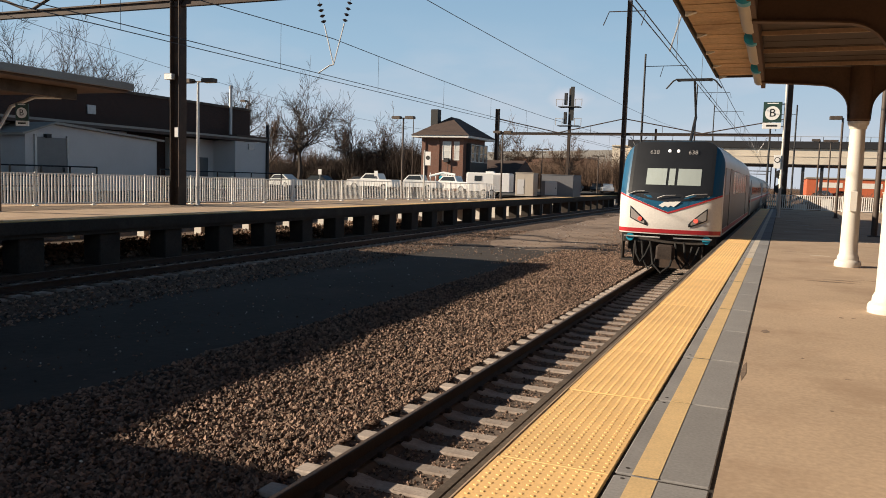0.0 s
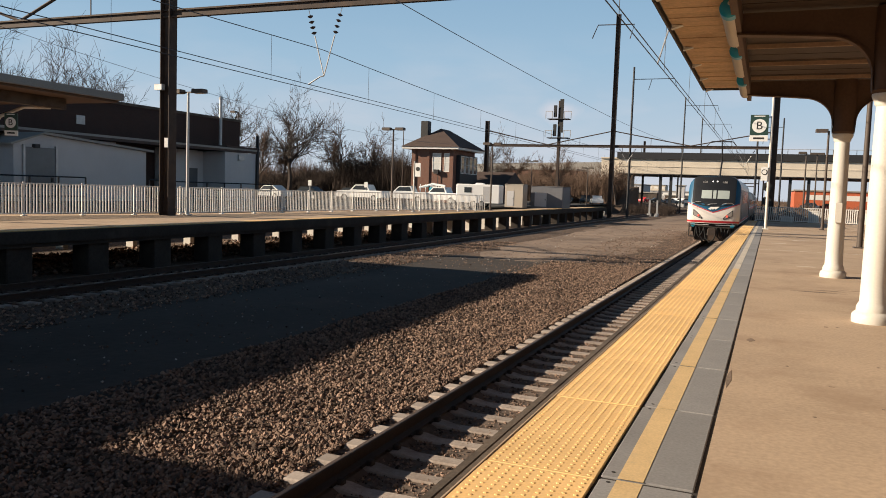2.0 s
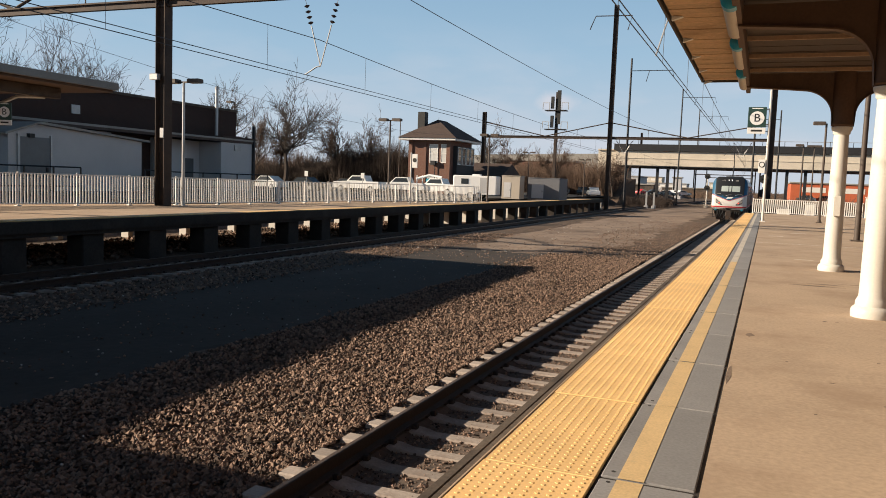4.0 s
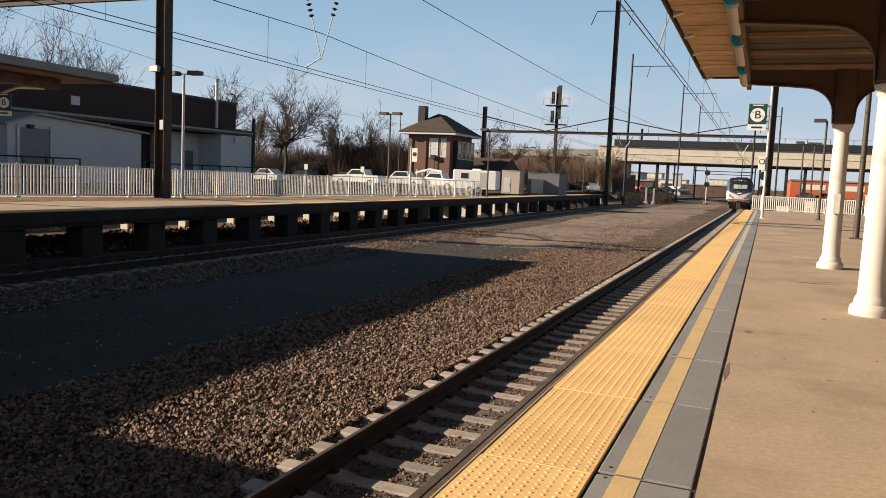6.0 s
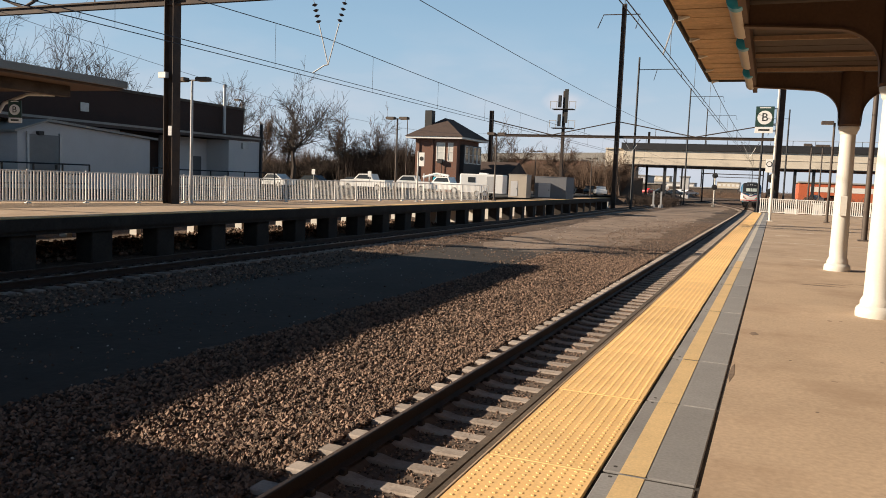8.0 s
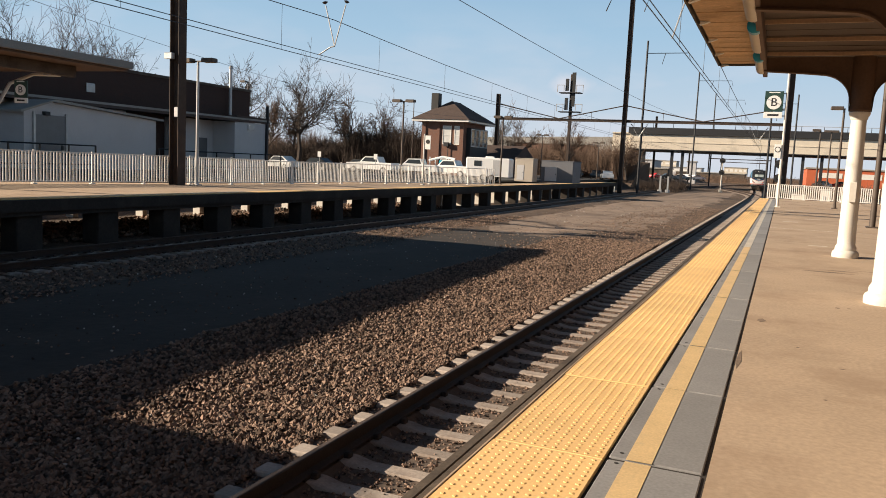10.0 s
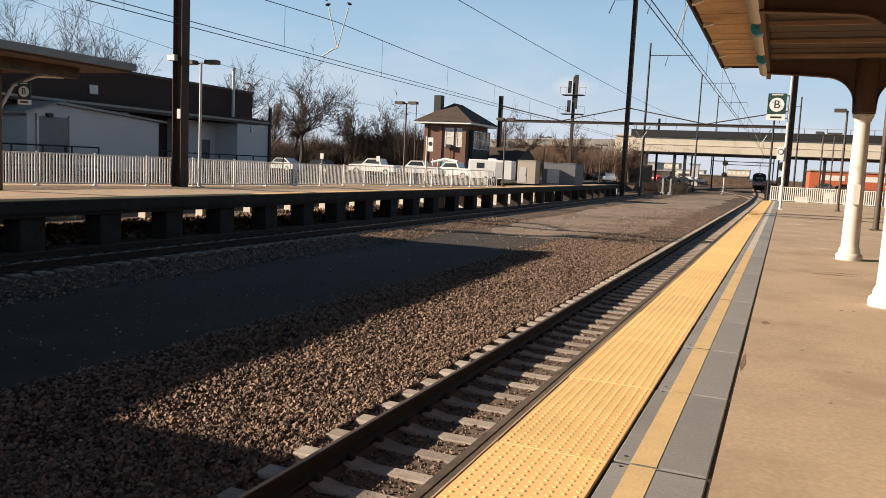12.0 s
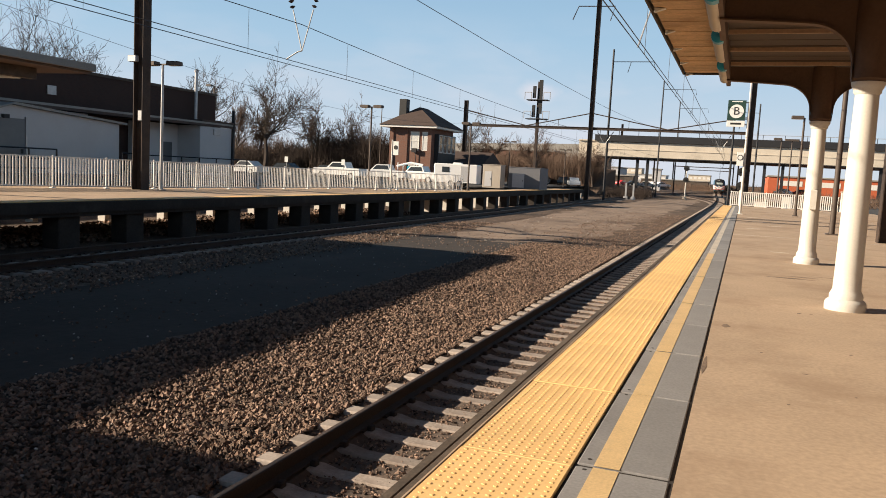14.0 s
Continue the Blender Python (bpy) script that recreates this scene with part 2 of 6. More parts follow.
TEAL = mat("teal_plastic", (0.02, 0.33, 0.48), 0.35, vary=0.05, bump=0)
DIFFUSER = mat("lamp_diffuser", (0.55, 0.47, 0.36), 0.4, vary=0.06, bump=0)
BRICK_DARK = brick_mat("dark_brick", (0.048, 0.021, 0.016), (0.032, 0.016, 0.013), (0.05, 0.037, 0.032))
BRICK_RED = brick_mat("red_brick", (0.20, 0.082, 0.052), (0.15, 0.065, 0.045), (0.19, 0.15, 0.125))
STUCCO = mat("white_wall", (0.50, 0.50, 0.51), 0.85, vary=0.08, scale=0.6, fine=12, second=(0.5, 0.5, 0.5), stain=0.1)
ROOF_DARK = mat("roof_shingle", (0.075, 0.052, 0.045), 0.9, vary=0.3, scale=2, fine=14)
ROOF_GREY = mat("roof_membrane", (0.30, 0.285, 0.26), 0.85, vary=0.2, scale=0.5)
ROOF_RUST = mat("roof_rusty", (0.22, 0.10, 0.06), 0.9, vary=0.3, scale=2, fine=14)
TRIM = mat("white_trim", (0.74, 0.72, 0.68), 0.6, vary=0.08)
GLASS = glass_mat("window_glass", (0.05, 0.06, 0.07))
GLASS_PALE = mat("pale_blind", (0.6, 0.6, 0.58), 0.4, vary=0.12)
BARK = mat("bark", (0.072, 0.055, 0.045), 0.95, vary=0.3, scale=4, fine=30)
TWIG = mat("twigs", (0.115, 0.074, 0.052), 0.95, vary=0.35, scale=0.4, fine=4, bump=0)
TWIG_DARK = mat("dark_twigs", (0.045, 0.031, 0.024), 0.95, vary=0.35, scale=0.4, fine=4, bump=0)
CAR_WHITE = mat("white_car_paint", (0.88, 0.88, 0.87), 0.25, vary=0.02, bump=0)
CAR_GREY = mat("grey_car_paint", (0.18, 0.19, 0.2), 0.25, 0.4, vary=0.03, bump=0)
CAR_DARK = mat("dark_car_paint", (0.03, 0.035, 0.04), 0.25, 0.2, vary=0.03, bump=0)
TYRE = mat("tyre", (0.02, 0.02, 0.02), 0.9, vary=0.2)
SILVER = mat("silver_paint", (0.74, 0.71, 0.67), 0.38, 0.0, vary=0.1, scale=1, fine=20, bump=0.05, second=(0.62, 0.58, 0.53), stain=0.12)
STAINLESS = mat("stainless", (0.24, 0.205, 0.185), 0.36, 0.7, vary=0.15, scale=1.2, fine=16, bump=0.1)
# steel darkened so the locomotive's shaded side is in the colour
SIDE_STEEL = mat("shaded_side_steel", (0.13, 0.112, 0.105), 0.42, 0.4, vary=0.2, scale=0.8, fine=14, second=(0.09, 0.075, 0.068), stain=0.25)
TRAIN_BLUE = mat("train_blue", (0.012, 0.10, 0.20), 0.35, vary=0.08, bump=0)
TRAIN_RED = mat("train_red", (0.50, 0.035, 0.045), 0.4, vary=0.1, bump=0)
TRAIN_BLACK = mat("train_black", (0.018, 0.02, 0.024), 0.35, vary=0.2, bump=0)
# pale base colour stands for sky reflected in the windscreen
TRAIN_GLASS = mat("train_windscreen", (0.40, 0.46, 0.45), 0.12, 0.0, vary=0.05, bump=0)
UNDERSIDE = mat("grimy_iron", (0.05, 0.042, 0.037), 0.8, 0.2, vary=0.4, scale=5, fine=40)
POD_LENS = mat("smoky_lamp_lens", (0.30, 0.28, 0.27), 0.18, vary=0.08, bump=0)
DOOR_GREY = mat("grey_door_paint", (0.17, 0.175, 0.18), 0.6, vary=0.12, scale=2, fine=20)
WHITE_LIGHT = mat("white_lamp_glass", (1.0, 0.95, 0.9), 0.3, vary=0, bump=0, emit=0.8)
RED_LIGHT = mat("red_lamp_glass", (0.8, 0.09, 0.06), 0.3, vary=0, bump=0, emit=0.6)
SIGN_GREEN = mat("sign_green", (0.02, 0.055, 0.045), 0.5, vary=0.05, bump=0)
SIGN_WHITE = mat("sign_white", (0.80, 0.80, 0.78), 0.5, vary=0.03, bump=0)
SIGN_BLACK = mat("sign_black", (0.02, 0.02, 0.02), 0.6, vary=0.05, bump=0)
ORANGE_RED = mat("orange_red_cladding", (0.50, 0.12, 0.05), 0.7, vary=0.1, scale=0.5, fine=3)
INSULATOR = mat("porcelain_insulator", (0.06, 0.045, 0.045), 0.3, vary=0.1, bump=0)
# ---- mesh tools ----
class Shape:
    """Vertices and faces gathered into one mesh."""

    def __init__(self):
        self.v, self.f = [], []

    def add(self, verts, faces):
        n = len(self.v)
        self.v += [tuple(p) for p in verts]
        self.f += [tuple(i + n for i in q) for q in faces]
        return self

    def box(self, x0, y0, z0, x1, y1, z1, c=0.0):
        """A box; c: width of the chamfer along its upright and upper edges."""
        if c <= 0:
            p = [(x, y, z) for z in (z0, z1) for x, y in ((x0, y0), (x1, y0), (x1, y1), (x0, y1))]
            return self.add(p, [(3, 2, 1, 0), (4, 5, 6, 7), (0, 1, 5, 4), (1, 2, 6, 5), (2, 3, 7, 6), (3, 0, 4, 7)])
        ring = [(x0 + c, y0), (x1 - c, y0), (x1, y0 + c), (x1, y1 - c), (x1 - c, y1), (x0 + c, y1), (x0, y1 - c), (x0, y0 + c)]
        mx, my = (x0 + x1) / 2, (y0 + y1) / 2
        kx, ky = 1 - 2 * c / max(x1 - x0, 1e-6), 1 - 2 * c / max(y1 - y0, 1e-6)
        top = [(mx + (x - mx) * kx, my + (y - my) * ky) for x, y in ring]
        p = [(x, y, z0) for x, y in ring] + [(x, y, z1 - c) for x, y in ring] + [(x, y, z1) for x, y in top]
        f = [tuple(range(7, -1, -1)), tuple(range(16, 24))]
        for k in (0, 8):
            f += [(k + i, k + (i + 1) % 8, k + 8 + (i + 1) % 8, k + 8 + i) for i in range(8)]
        return self.add(p, f)

    def loft(self, rings, close=True, caps=True):
        """Skin over rings of equal length."""
        n, m = len(rings[0]), len(self.v)
        for r in rings:
            self.v += [tuple(p) for p in r]
        for k in range(len(rings) - 1):
            for i in range(n if close else n - 1):
                a, b = m + k * n + i, m + k * n + (i + 1) % n
                self.f.append((a, b, b + n, a + n))
        if caps and close:
            self.f.append(tuple(m + i for i in range(n - 1, -1, -1)))
            self.f.append(tuple(m + (len(rings) - 1) * n + i for i in range(n)))
        return self

    def tube(self, path, radii, sides=8):
        """A tube along points, with a radius for each or one for all."""
        pts = [Vector(p) for p in path]
        if not hasattr(radii, "__len__"):
            radii = [radii] * len(pts)
        rings = []
        for i, p in enumerate(pts):
            d = (pts[min(i + 1, len(pts) - 1)] - pts[max(i - 1, 0)]).normalized()
            u = d.cross(Vector((0, 0, 1)) if abs(d.z) < 0.9 else Vector((0, 1, 0))).normalized()
            w = u.cross(d)
            rings.append([p + (u * math.cos(a) + w * math.sin(a)) * radii[i] for a in [2 * math.pi * k / sides for k in range(sides)]])
        return self.loft(rings)

    def lathe(self, x, y, profile, sides=24):
        """Turned about an upright axis; profile: (radius, height) from below."""
        return self.loft([[(x + r * math.cos(a), y + r * math.sin(a), z) for a in [2 * math.pi * k / sides for k in range(sides)]] for r, z in profile])

    def prism(self, outline, axis, a, b):
        """An outline extruded along an axis from a to b. The outline's pairs are the two other axes in order."""
        def put(p, t):
            return {"x": (t, p[0], p[1]), "y": (p[0], t, p[1]), "z": (p[0], p[1], t)}[axis]
        return self.loft([[put(p, a) for p in outline], [put(p, b) for p in outline]])

    def mesh(self, name, material, smooth=False):
        me = bpy.data.meshes.new(name)
        me.from_pydata(self.v, [], self.f)
        bm = bmesh.new()
        bm.from_mesh(me)
        if len(self.f) < 20000:
            bmesh.ops.recalc_face_normals(bm, faces=bm.faces)
        if smooth:
            for q in bm.faces:
                q.smooth = True
            for e in bm.edges:
                if len(e.link_faces) == 2 and e.calc_face_angle(0) > radians(38):
                    e.smooth = False
        bm.to_mesh(me)
        bm.free()
        me.materials.append(material)
        return me


def part(name, shape, material, parent, label="", smooth=False):
    """One mesh object under a thing or under a part."""
    ob = new(name, shape if isinstance(shape, bpy.types.Mesh) else shape.mesh(name, material, smooth))
    ob.parent = parent
    return tagged(ob, label)


def thing(name, label, category, at=(0, 0, 0), turn=0.0, group="", kind=""):
    ob = new(name)
    ob.empty_display_size = 0.2
    ob.matrix_basis = pose(*at, 0, 0, turn)
    return tagged(ob, label, category, group, kind)


def solid(name, shape, material, label, category, kind="", group="", smooth=False):
    return tagged(new(name, shape.mesh(name, material, smooth)), label, category, group, kind)


def lettering(name, text, size, material, parent, m, depth=0.004, label=""):
    """Words in the built-in font, as a mesh; m: pose in the parent's space."""
    cu = bpy.data.curves.new(name, "FONT")
    cu.body, cu.size, cu.extrude, cu.align_x, cu.align_y, cu.resolution_u = text, size, depth, "CENTER", "CENTER", 3
    tmp = new(name + "_curve", cu)
    me = bpy.data.meshes.new_from_object(tmp.evaluated_get(bpy.context.evaluated_depsgraph_get()))
    bpy.data.objects.remove(tmp)
    me.materials.clear()
    me.materials.append(material)
    ob = new(name, me)
    ob.parent = parent
    ob.matrix_basis = m
    return tagged(ob, label)


# ---- the line ----
TRACK_X, FAR_X = -3.09, -17.0
RAIL_Z, TIE_Z, GROUND_Z = -1.24, -1.42, -1.47


def near_line(y):
    """The near track's middle: straight past the platform, a slow bend to the left, then straight again."""
    if y > 205:
        return near_line(205) - 0.026 * (y - 205)
    return TRACK_X + 0.005 * (min(y, 105) - 8) - (3.33 * ((y - 105) / 125) ** 2 if y > 105 else 0)


def far_line(y):
    return FAR_X + (0.0006 * (y - 150) ** 2 if y > 150 else 0)


def height(x, y):
    """The lie of the land: the track bed, and the higher ground on both sides."""
    def smooth(a, b, v):
        k = min(max((v - a) / (b - a), 0), 1)
        return k * k * (3 - 2 * k)
    k = smooth(44, 58, y)
    left = smooth(-28.9 + 4.6 * k, -31.2 + 2.2 * k, x) * 1.42
    right = smooth(2.0, 6.0, x) * 1.40
    z = GROUND_Z - 0.03 + left + right
    if -14 < x < -5:
        z += 0.03 * math.sin(x * 1.3) * math.sin(y * 0.21) - 0.02
    return z


def make_ground():
    xs = [-2500, -1200, -500, -220, -120, -80, -60, -48, -40, -34, -30, -28, -26.5] + [-25.5 + 0.5 * i for i in range(66)] + [9, 12, 16, 24, 40, 70, 140, 300, 800, 2500]
    ys = [-2500, -900, -300, -120, -60, -40, -25] + [-16 + 2 * i for i in range(110)] + [210, 230, 260, 300, 360, 460, 640, 1000, 1800, 3200]
    s = Shape()
    s.v = [(x, y, height(x, y)) for y in ys for x in xs]
    n = len(xs)
    s.f = [(j * n + i, j * n + i + 1, (j + 1) * n + i + 1, (j + 1) * n + i) for j in range(len(ys) - 1) for i in range(n - 1)]
    solid("ground", s, GROUND, "brown ballast and dirt of the railway land", "ground", "structure", smooth=True)


make_ground()

# car park beyond the far platform, one thin sheet over the land
lot = Shape()
lot.box(-120, 34, -0.2, -31.4, 57, -0.035)
lot.box(-120, 57.001, -0.2, -26.2, 150, -0.035)
solid("pavement", lot, ASPHALT, "worn grey asphalt of the car park", "pavement", "structure")
lot2 = Shape().box(6.2, 66, -0.2, 120, 200, -0.03)
solid("pavement", lot2, ASPHALT, "grey asphalt beyond the platform's end", "pavement", "structure")

EDGE, TILE_IN, BAND_IN, END_Y, JOINT0, STEP = -1.353, -0.712, -0.195, 64.3, 4.184, 1.609


def near_platform():
    p = thing("platform", "high station platform with yellow tactile edge and tan concrete", "platform", kind="structure")
    part("platform_slab", Shape().box(BAND_IN + 0.012, -30, -0.42, 9.0, END_Y, 0.0), CONCRETE_TAN, p, "tan concrete deck with faint stains")
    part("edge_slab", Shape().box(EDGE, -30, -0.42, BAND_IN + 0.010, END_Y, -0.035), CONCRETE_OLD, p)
    part("edge_timber", Shape().box(EDGE - 0.066, -30, -0.30, EDGE - 0.002, END_Y, -0.012, 0.010), OLD_TIMBER, p, "weathered timber bumper along the edge")
    part("edge_timber", Shape().box(EDGE - 0.150, -30, -0.30, EDGE - 0.074, END_Y, -0.030, 0.014), OLD_TIMBER, p, "weathered timber bumper along the edge")
    part("edge_angle", Shape().box(EDGE - 0.012, -30, -0.02, EDGE + 0.0015, END_Y, 0.006, 0.002), CONCRETE_TAN, p, "thin pale metal edge strip")
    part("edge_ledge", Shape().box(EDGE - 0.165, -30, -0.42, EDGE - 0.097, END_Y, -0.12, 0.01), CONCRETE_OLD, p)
    s = Shape()
    for y in np.arange(-28.5, END_Y, 3.6):
        s.box(EDGE + 0.1, y, height(0, y) - 0.1, 8.6, y + 0.45, -0.422)
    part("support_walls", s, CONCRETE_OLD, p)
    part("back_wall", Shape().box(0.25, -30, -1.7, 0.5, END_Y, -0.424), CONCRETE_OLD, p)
    part("joint_bed", Shape().box(TILE_IN - 0.004, -30, -0.034, BAND_IN + 0.011, END_Y, -0.014), JOINT, p)
    # grey edge blocks, one by one
    block = Shape().box(TILE_IN + 0.012, 0.018, -0.030, BAND_IN - 0.012, STEP - 0.018, 0.0, 0.006).mesh("edge_block", CONCRETE_GREY)
    line = Shape().box(-0.607, 0.012, 0.0, -0.468, STEP - 0.012, 0.0025).mesh("yellow_line", YELLOW_LINE)
    worn = Shape().box(-0.607, 0.012, 0.0, -0.468, STEP - 0.012, 0.0025).mesh("yellow_line", WORN_LINE)
    hole = Shape()
    hole.lathe(-0.645, 0.10, [(0.012, 0.0), (0.012, 0.002)], 10).lathe(-0.645, STEP - 0.06, [(0.012, 0.0), (0.012, 0.002)], 10)
    hole = hole.mesh("lifting_hole", JOINT)
    for k in range(-20, int((END_Y - JOINT0) / STEP)):
        b = part("edge_block", block, None, p)
        b.location = (0, JOINT0 + k * STEP, -0.002 - 0.003 * (k % 2))
        part("yellow_line", line if k < 9 else worn, None, b, "" if k < 9 else "line worn to pale grey")
        part("lifting_hole", hole, None, b)
    # tactile tiles with raised domes
    pitch_x, long_y, rows = 0.061, STEP, 26
    t = Shape().box(EDGE + 0.002, 0.004, -0.033, TILE_IN - 0.006, long_y - 0.004, 0.004, 0.004)
    for i in range(10):
        for j in range(rows):
            x, y = EDGE + 0.046 + i * pitch_x, 0.042 + j * 0.061
            t.loft([[(x + r * math.cos(a), y + r * math.sin(a), z) for a in [math.pi * k / 3 for k in range(6)]] for r, z in ((0.0135, 0.004), (0.0115, 0.0065), (0.0075, 0.0078))])
    t = t.mesh("tactile_tile", YELLOW_TILE)
    for k in range(-20, int((END_Y - 5.74) / long_y)):
        q = part("tactile_tile", t, None, p)
        q.location = (0, 5.735 + k * long_y, -0.0015 * (k % 3))
    # cross joints in the deck
    for y in (26.75, 39, 46, 52, 58):
        part("deck_joint", Shape().box(BAND_IN + 0.02, y, -0.01, 8.98, y + 0.012, 0.0015), JOINT if y != 26.75 else TRIM, p)
    for x, y, w, d in ((0.75, 20.5, 0.42, 0.12), (0.2, 31, 0.5, 0.25), (1.0, 34, 0.6, 0.25), (0.5, 37, 0.7, 0.25), (0.3, 42, 0.8, 0.3)):
        part("worn_patch", Shape().box(x, y, -0.01, x + w, y + d, 0.0018), CONCRETE_PALE, p, "pale mortar patch")
    for x, y, w, d in ((0.48, 14.79, 0.91, 0.10), (0.78, 15.14, 0.60, 0.07), (-0.185, 6.95, 0.045, 0.5), (0.62, 7.2, 0.05, 0.02), (1.1, 8.3, 0.04, 0.03), (0.45, 6.1, 0.03, 0.02), (0.95, 6.6, 0.025, 0.02), (0.3, 7.9, 0.03, 0.03), (1.25, 15.42, 0.7, 0.03), (-0.08, 9.15, 0.10, 0.16), (0.0, 21.3, 0.5, 0.02), (0.78, 10.7, 0.06, 0.05), (0.92, 10.75, 0.05, 0.02)):
        part("crack", Shape().prism([(x, y), (x + w * 0.4, y - d * 0.5), (x + w, y + d * 0.1), (x + w * 0.6, y + d), (x + w * 0.2, y + d * 0.7)], "z", -0.01, 0.0016), DECK_STAIN, p, "dark worn crack in the deck")
    p.matrix_basis = pose(0, 8, 0) @ pose(0, 0, 0, 0, 0, -0.286) @ pose(0, -8, 0)
    return p


near_platform()


# two walls out of view, added to block low sky light from east and south
east = Shape().box(9.02, -40, -1.7, 9.4, 56, 6.4)
solid("unseen_wall_east", east, BRICK_DARK, "unseen dark wall added to block the eastern sky light", "wall", "structure")
south = Shape().box(1.2, -31.0, -1.7, 9.018, -30.6, 6.4)
solid("unseen_wall_south", south, BRICK_DARK, "unseen dark wall added to block the sky light behind", "wall", "structure")


def far_platform():
    p = thing("platform", "far high platform on brown concrete piers, edge lit by low sun", "platform", kind="structure")
    back = [(-28.2, -40), (-28.2, 21), (-25.4, 32.5), (-25.4, 44), (-21.6, 57.5), (-21.2, 103)]
    s = Shape()
    s.loft([[(x, y, z) for x, y in [(-19.25, -40), (-19.25, 103)] + back[::-1]] for z in (-0.36, -0.02)])
    part("platform_slab", s, CONCRETE_TAN, p, "tan concrete deck")
    # edge beam, timber and piers take their shade from this darker colour
    part("edge_beam", Shape().box(-19.62, -40, -0.50, -19.27, 103, -0.362), SHADED_CONCRETE, p, "shaded edge beam")
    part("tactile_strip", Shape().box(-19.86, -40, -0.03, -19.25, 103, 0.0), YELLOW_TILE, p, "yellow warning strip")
    part("edge_timber", Shape().box(-19.246, -40, -0.37, -19.17, 103, -0.03, 0.01), SHADED_CONCRETE, p)
    pier = Shape().box(-0.35, -0.42, -1.1, 0.35, 0.42, 0.11, 0.03).mesh("pier", SHADED_CONCRETE)
    post = Shape().box(-0.22, -0.14, -1.3, 0.22, 0.14, 0, 0.02).mesh("back_post", WHITE_PAINT)
    y = 13.0
    while y < 44:
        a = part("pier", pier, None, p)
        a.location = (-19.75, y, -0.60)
        yb = (y + 1.75) * 26.5 / 19.75
        xb = -28.0 if yb < 21 else -28.0 + 2.8 * min((yb - 21) / 11.5, 1.0)
        b = part("back_post", post, None, p)
        b.location = (xb, (y + 1.75) * -xb / 19.75, -0.36)
        y += 2.85
    while y < 102.5:
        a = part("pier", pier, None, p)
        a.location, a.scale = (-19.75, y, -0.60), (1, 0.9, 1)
        b = part("back_post", post, None, p)
        b.location = (-21.0, (y + 1.7) * 21.0 / 19.75, -0.36)
        y += 3.4
    return p


far_platform()
# ---- tracks ----
def track(name, line, y0, y1, single_to, label, joined_to):
    t = thing(name, label, "railway track", kind="structure")
    ys = [y0 + (y1 - y0) * i / 60 for i in range(61)]
    profile = [(-0.075, 0.0), (-0.07, 0.012), (-0.012, 0.04), (-0.010, 0.125), (-0.036, 0.14), (-0.036, 0.172), (-0.028, 0.18), (0.028, 0.18),
               (0.036, 0.172), (0.036, 0.14), (0.010, 0.125), (0.012, 0.04), (0.07, 0.012), (0.075, 0.0)]
    for side in (-0.7535, 0.7535):
        r = part("rail", Shape().loft([[(line(y) + side + a, y, TIE_Z + 0.001 + b) for a, b in profile] for y in ys]), RAIL, t, "brown rusty steel rail", smooth=False)
        part("rail_head", Shape().loft([[(line(y) + side + a, y, RAIL_Z + b) for a, b in ((-0.027, 0.0012), (0.027, 0.0012), (0.02, 0.0045), (-0.02, 0.0045))] for y in ys]), RAIL_TOP, r, "polished running surface")
    tie = Shape()
    tie.loft([[(x, -w, -0.2), (x, w, -0.2), (x, w * 0.86, h - 0.015), (x, w * 0.74, h), (x, -w * 0.74, h), (x, -w * 0.86, h - 0.015)]
              for x, w, h in ((-1.27, 0.13, -0.03), (-1.25, 0.14, 0.0), (-0.58, 0.14, 0.0), (-0.40, 0.12, -0.03), (0.40, 0.12, -0.03), (0.58, 0.14, 0.0), (1.25, 0.14, 0.0), (1.27, 0.13, -0.03))])
    tie = tie.mesh("tie", CONCRETE_TIE)
    clip = Shape()
    for s in (-0.7535, 0.7535):
        for k in (-1, 1):
            clip.box(s + k * 0.115 - 0.035, -0.045, -0.002, s + k * 0.115 + 0.035, 0.045, 0.06, 0.012)
        clip.box(s - 0.085, -0.135, -0.004, s + 0.085, 0.135, 0.0235)
    clip = clip.mesh("rail_clip", RUSTY)
    y, rest = y0, Shape()
    rng = random.Random(5)
    while y < joined_to:
        if y < single_to:
            q = part("tie", tie, None, t)
            q.matrix_basis = pose(line(y) + rng.uniform(-0.015, 0.015), y, TIE_Z - 0.022, 0, 0, rng.uniform(-0.6, 0.6))
            if y < 60:
                part("rail_clip", clip, None, q)
        else:
            rest.box(line(y) - 1.3, y - 0.13, TIE_Z - 0.2, line(y) + 1.3, y + 0.13, TIE_Z)
        y += 0.61
    tagged(part("far_ties", rest, CONCRETE_TIE, t), kind="stuff")
    return t


track("railway_track", near_line, 6.7 - 0.61 * 60, 420, 110, "concrete-tie track beside the platform, brown rails", 300)
track("railway_track", far_line, -30.0, 420, 110, "concrete-tie track along the far platform, in shade", 250)


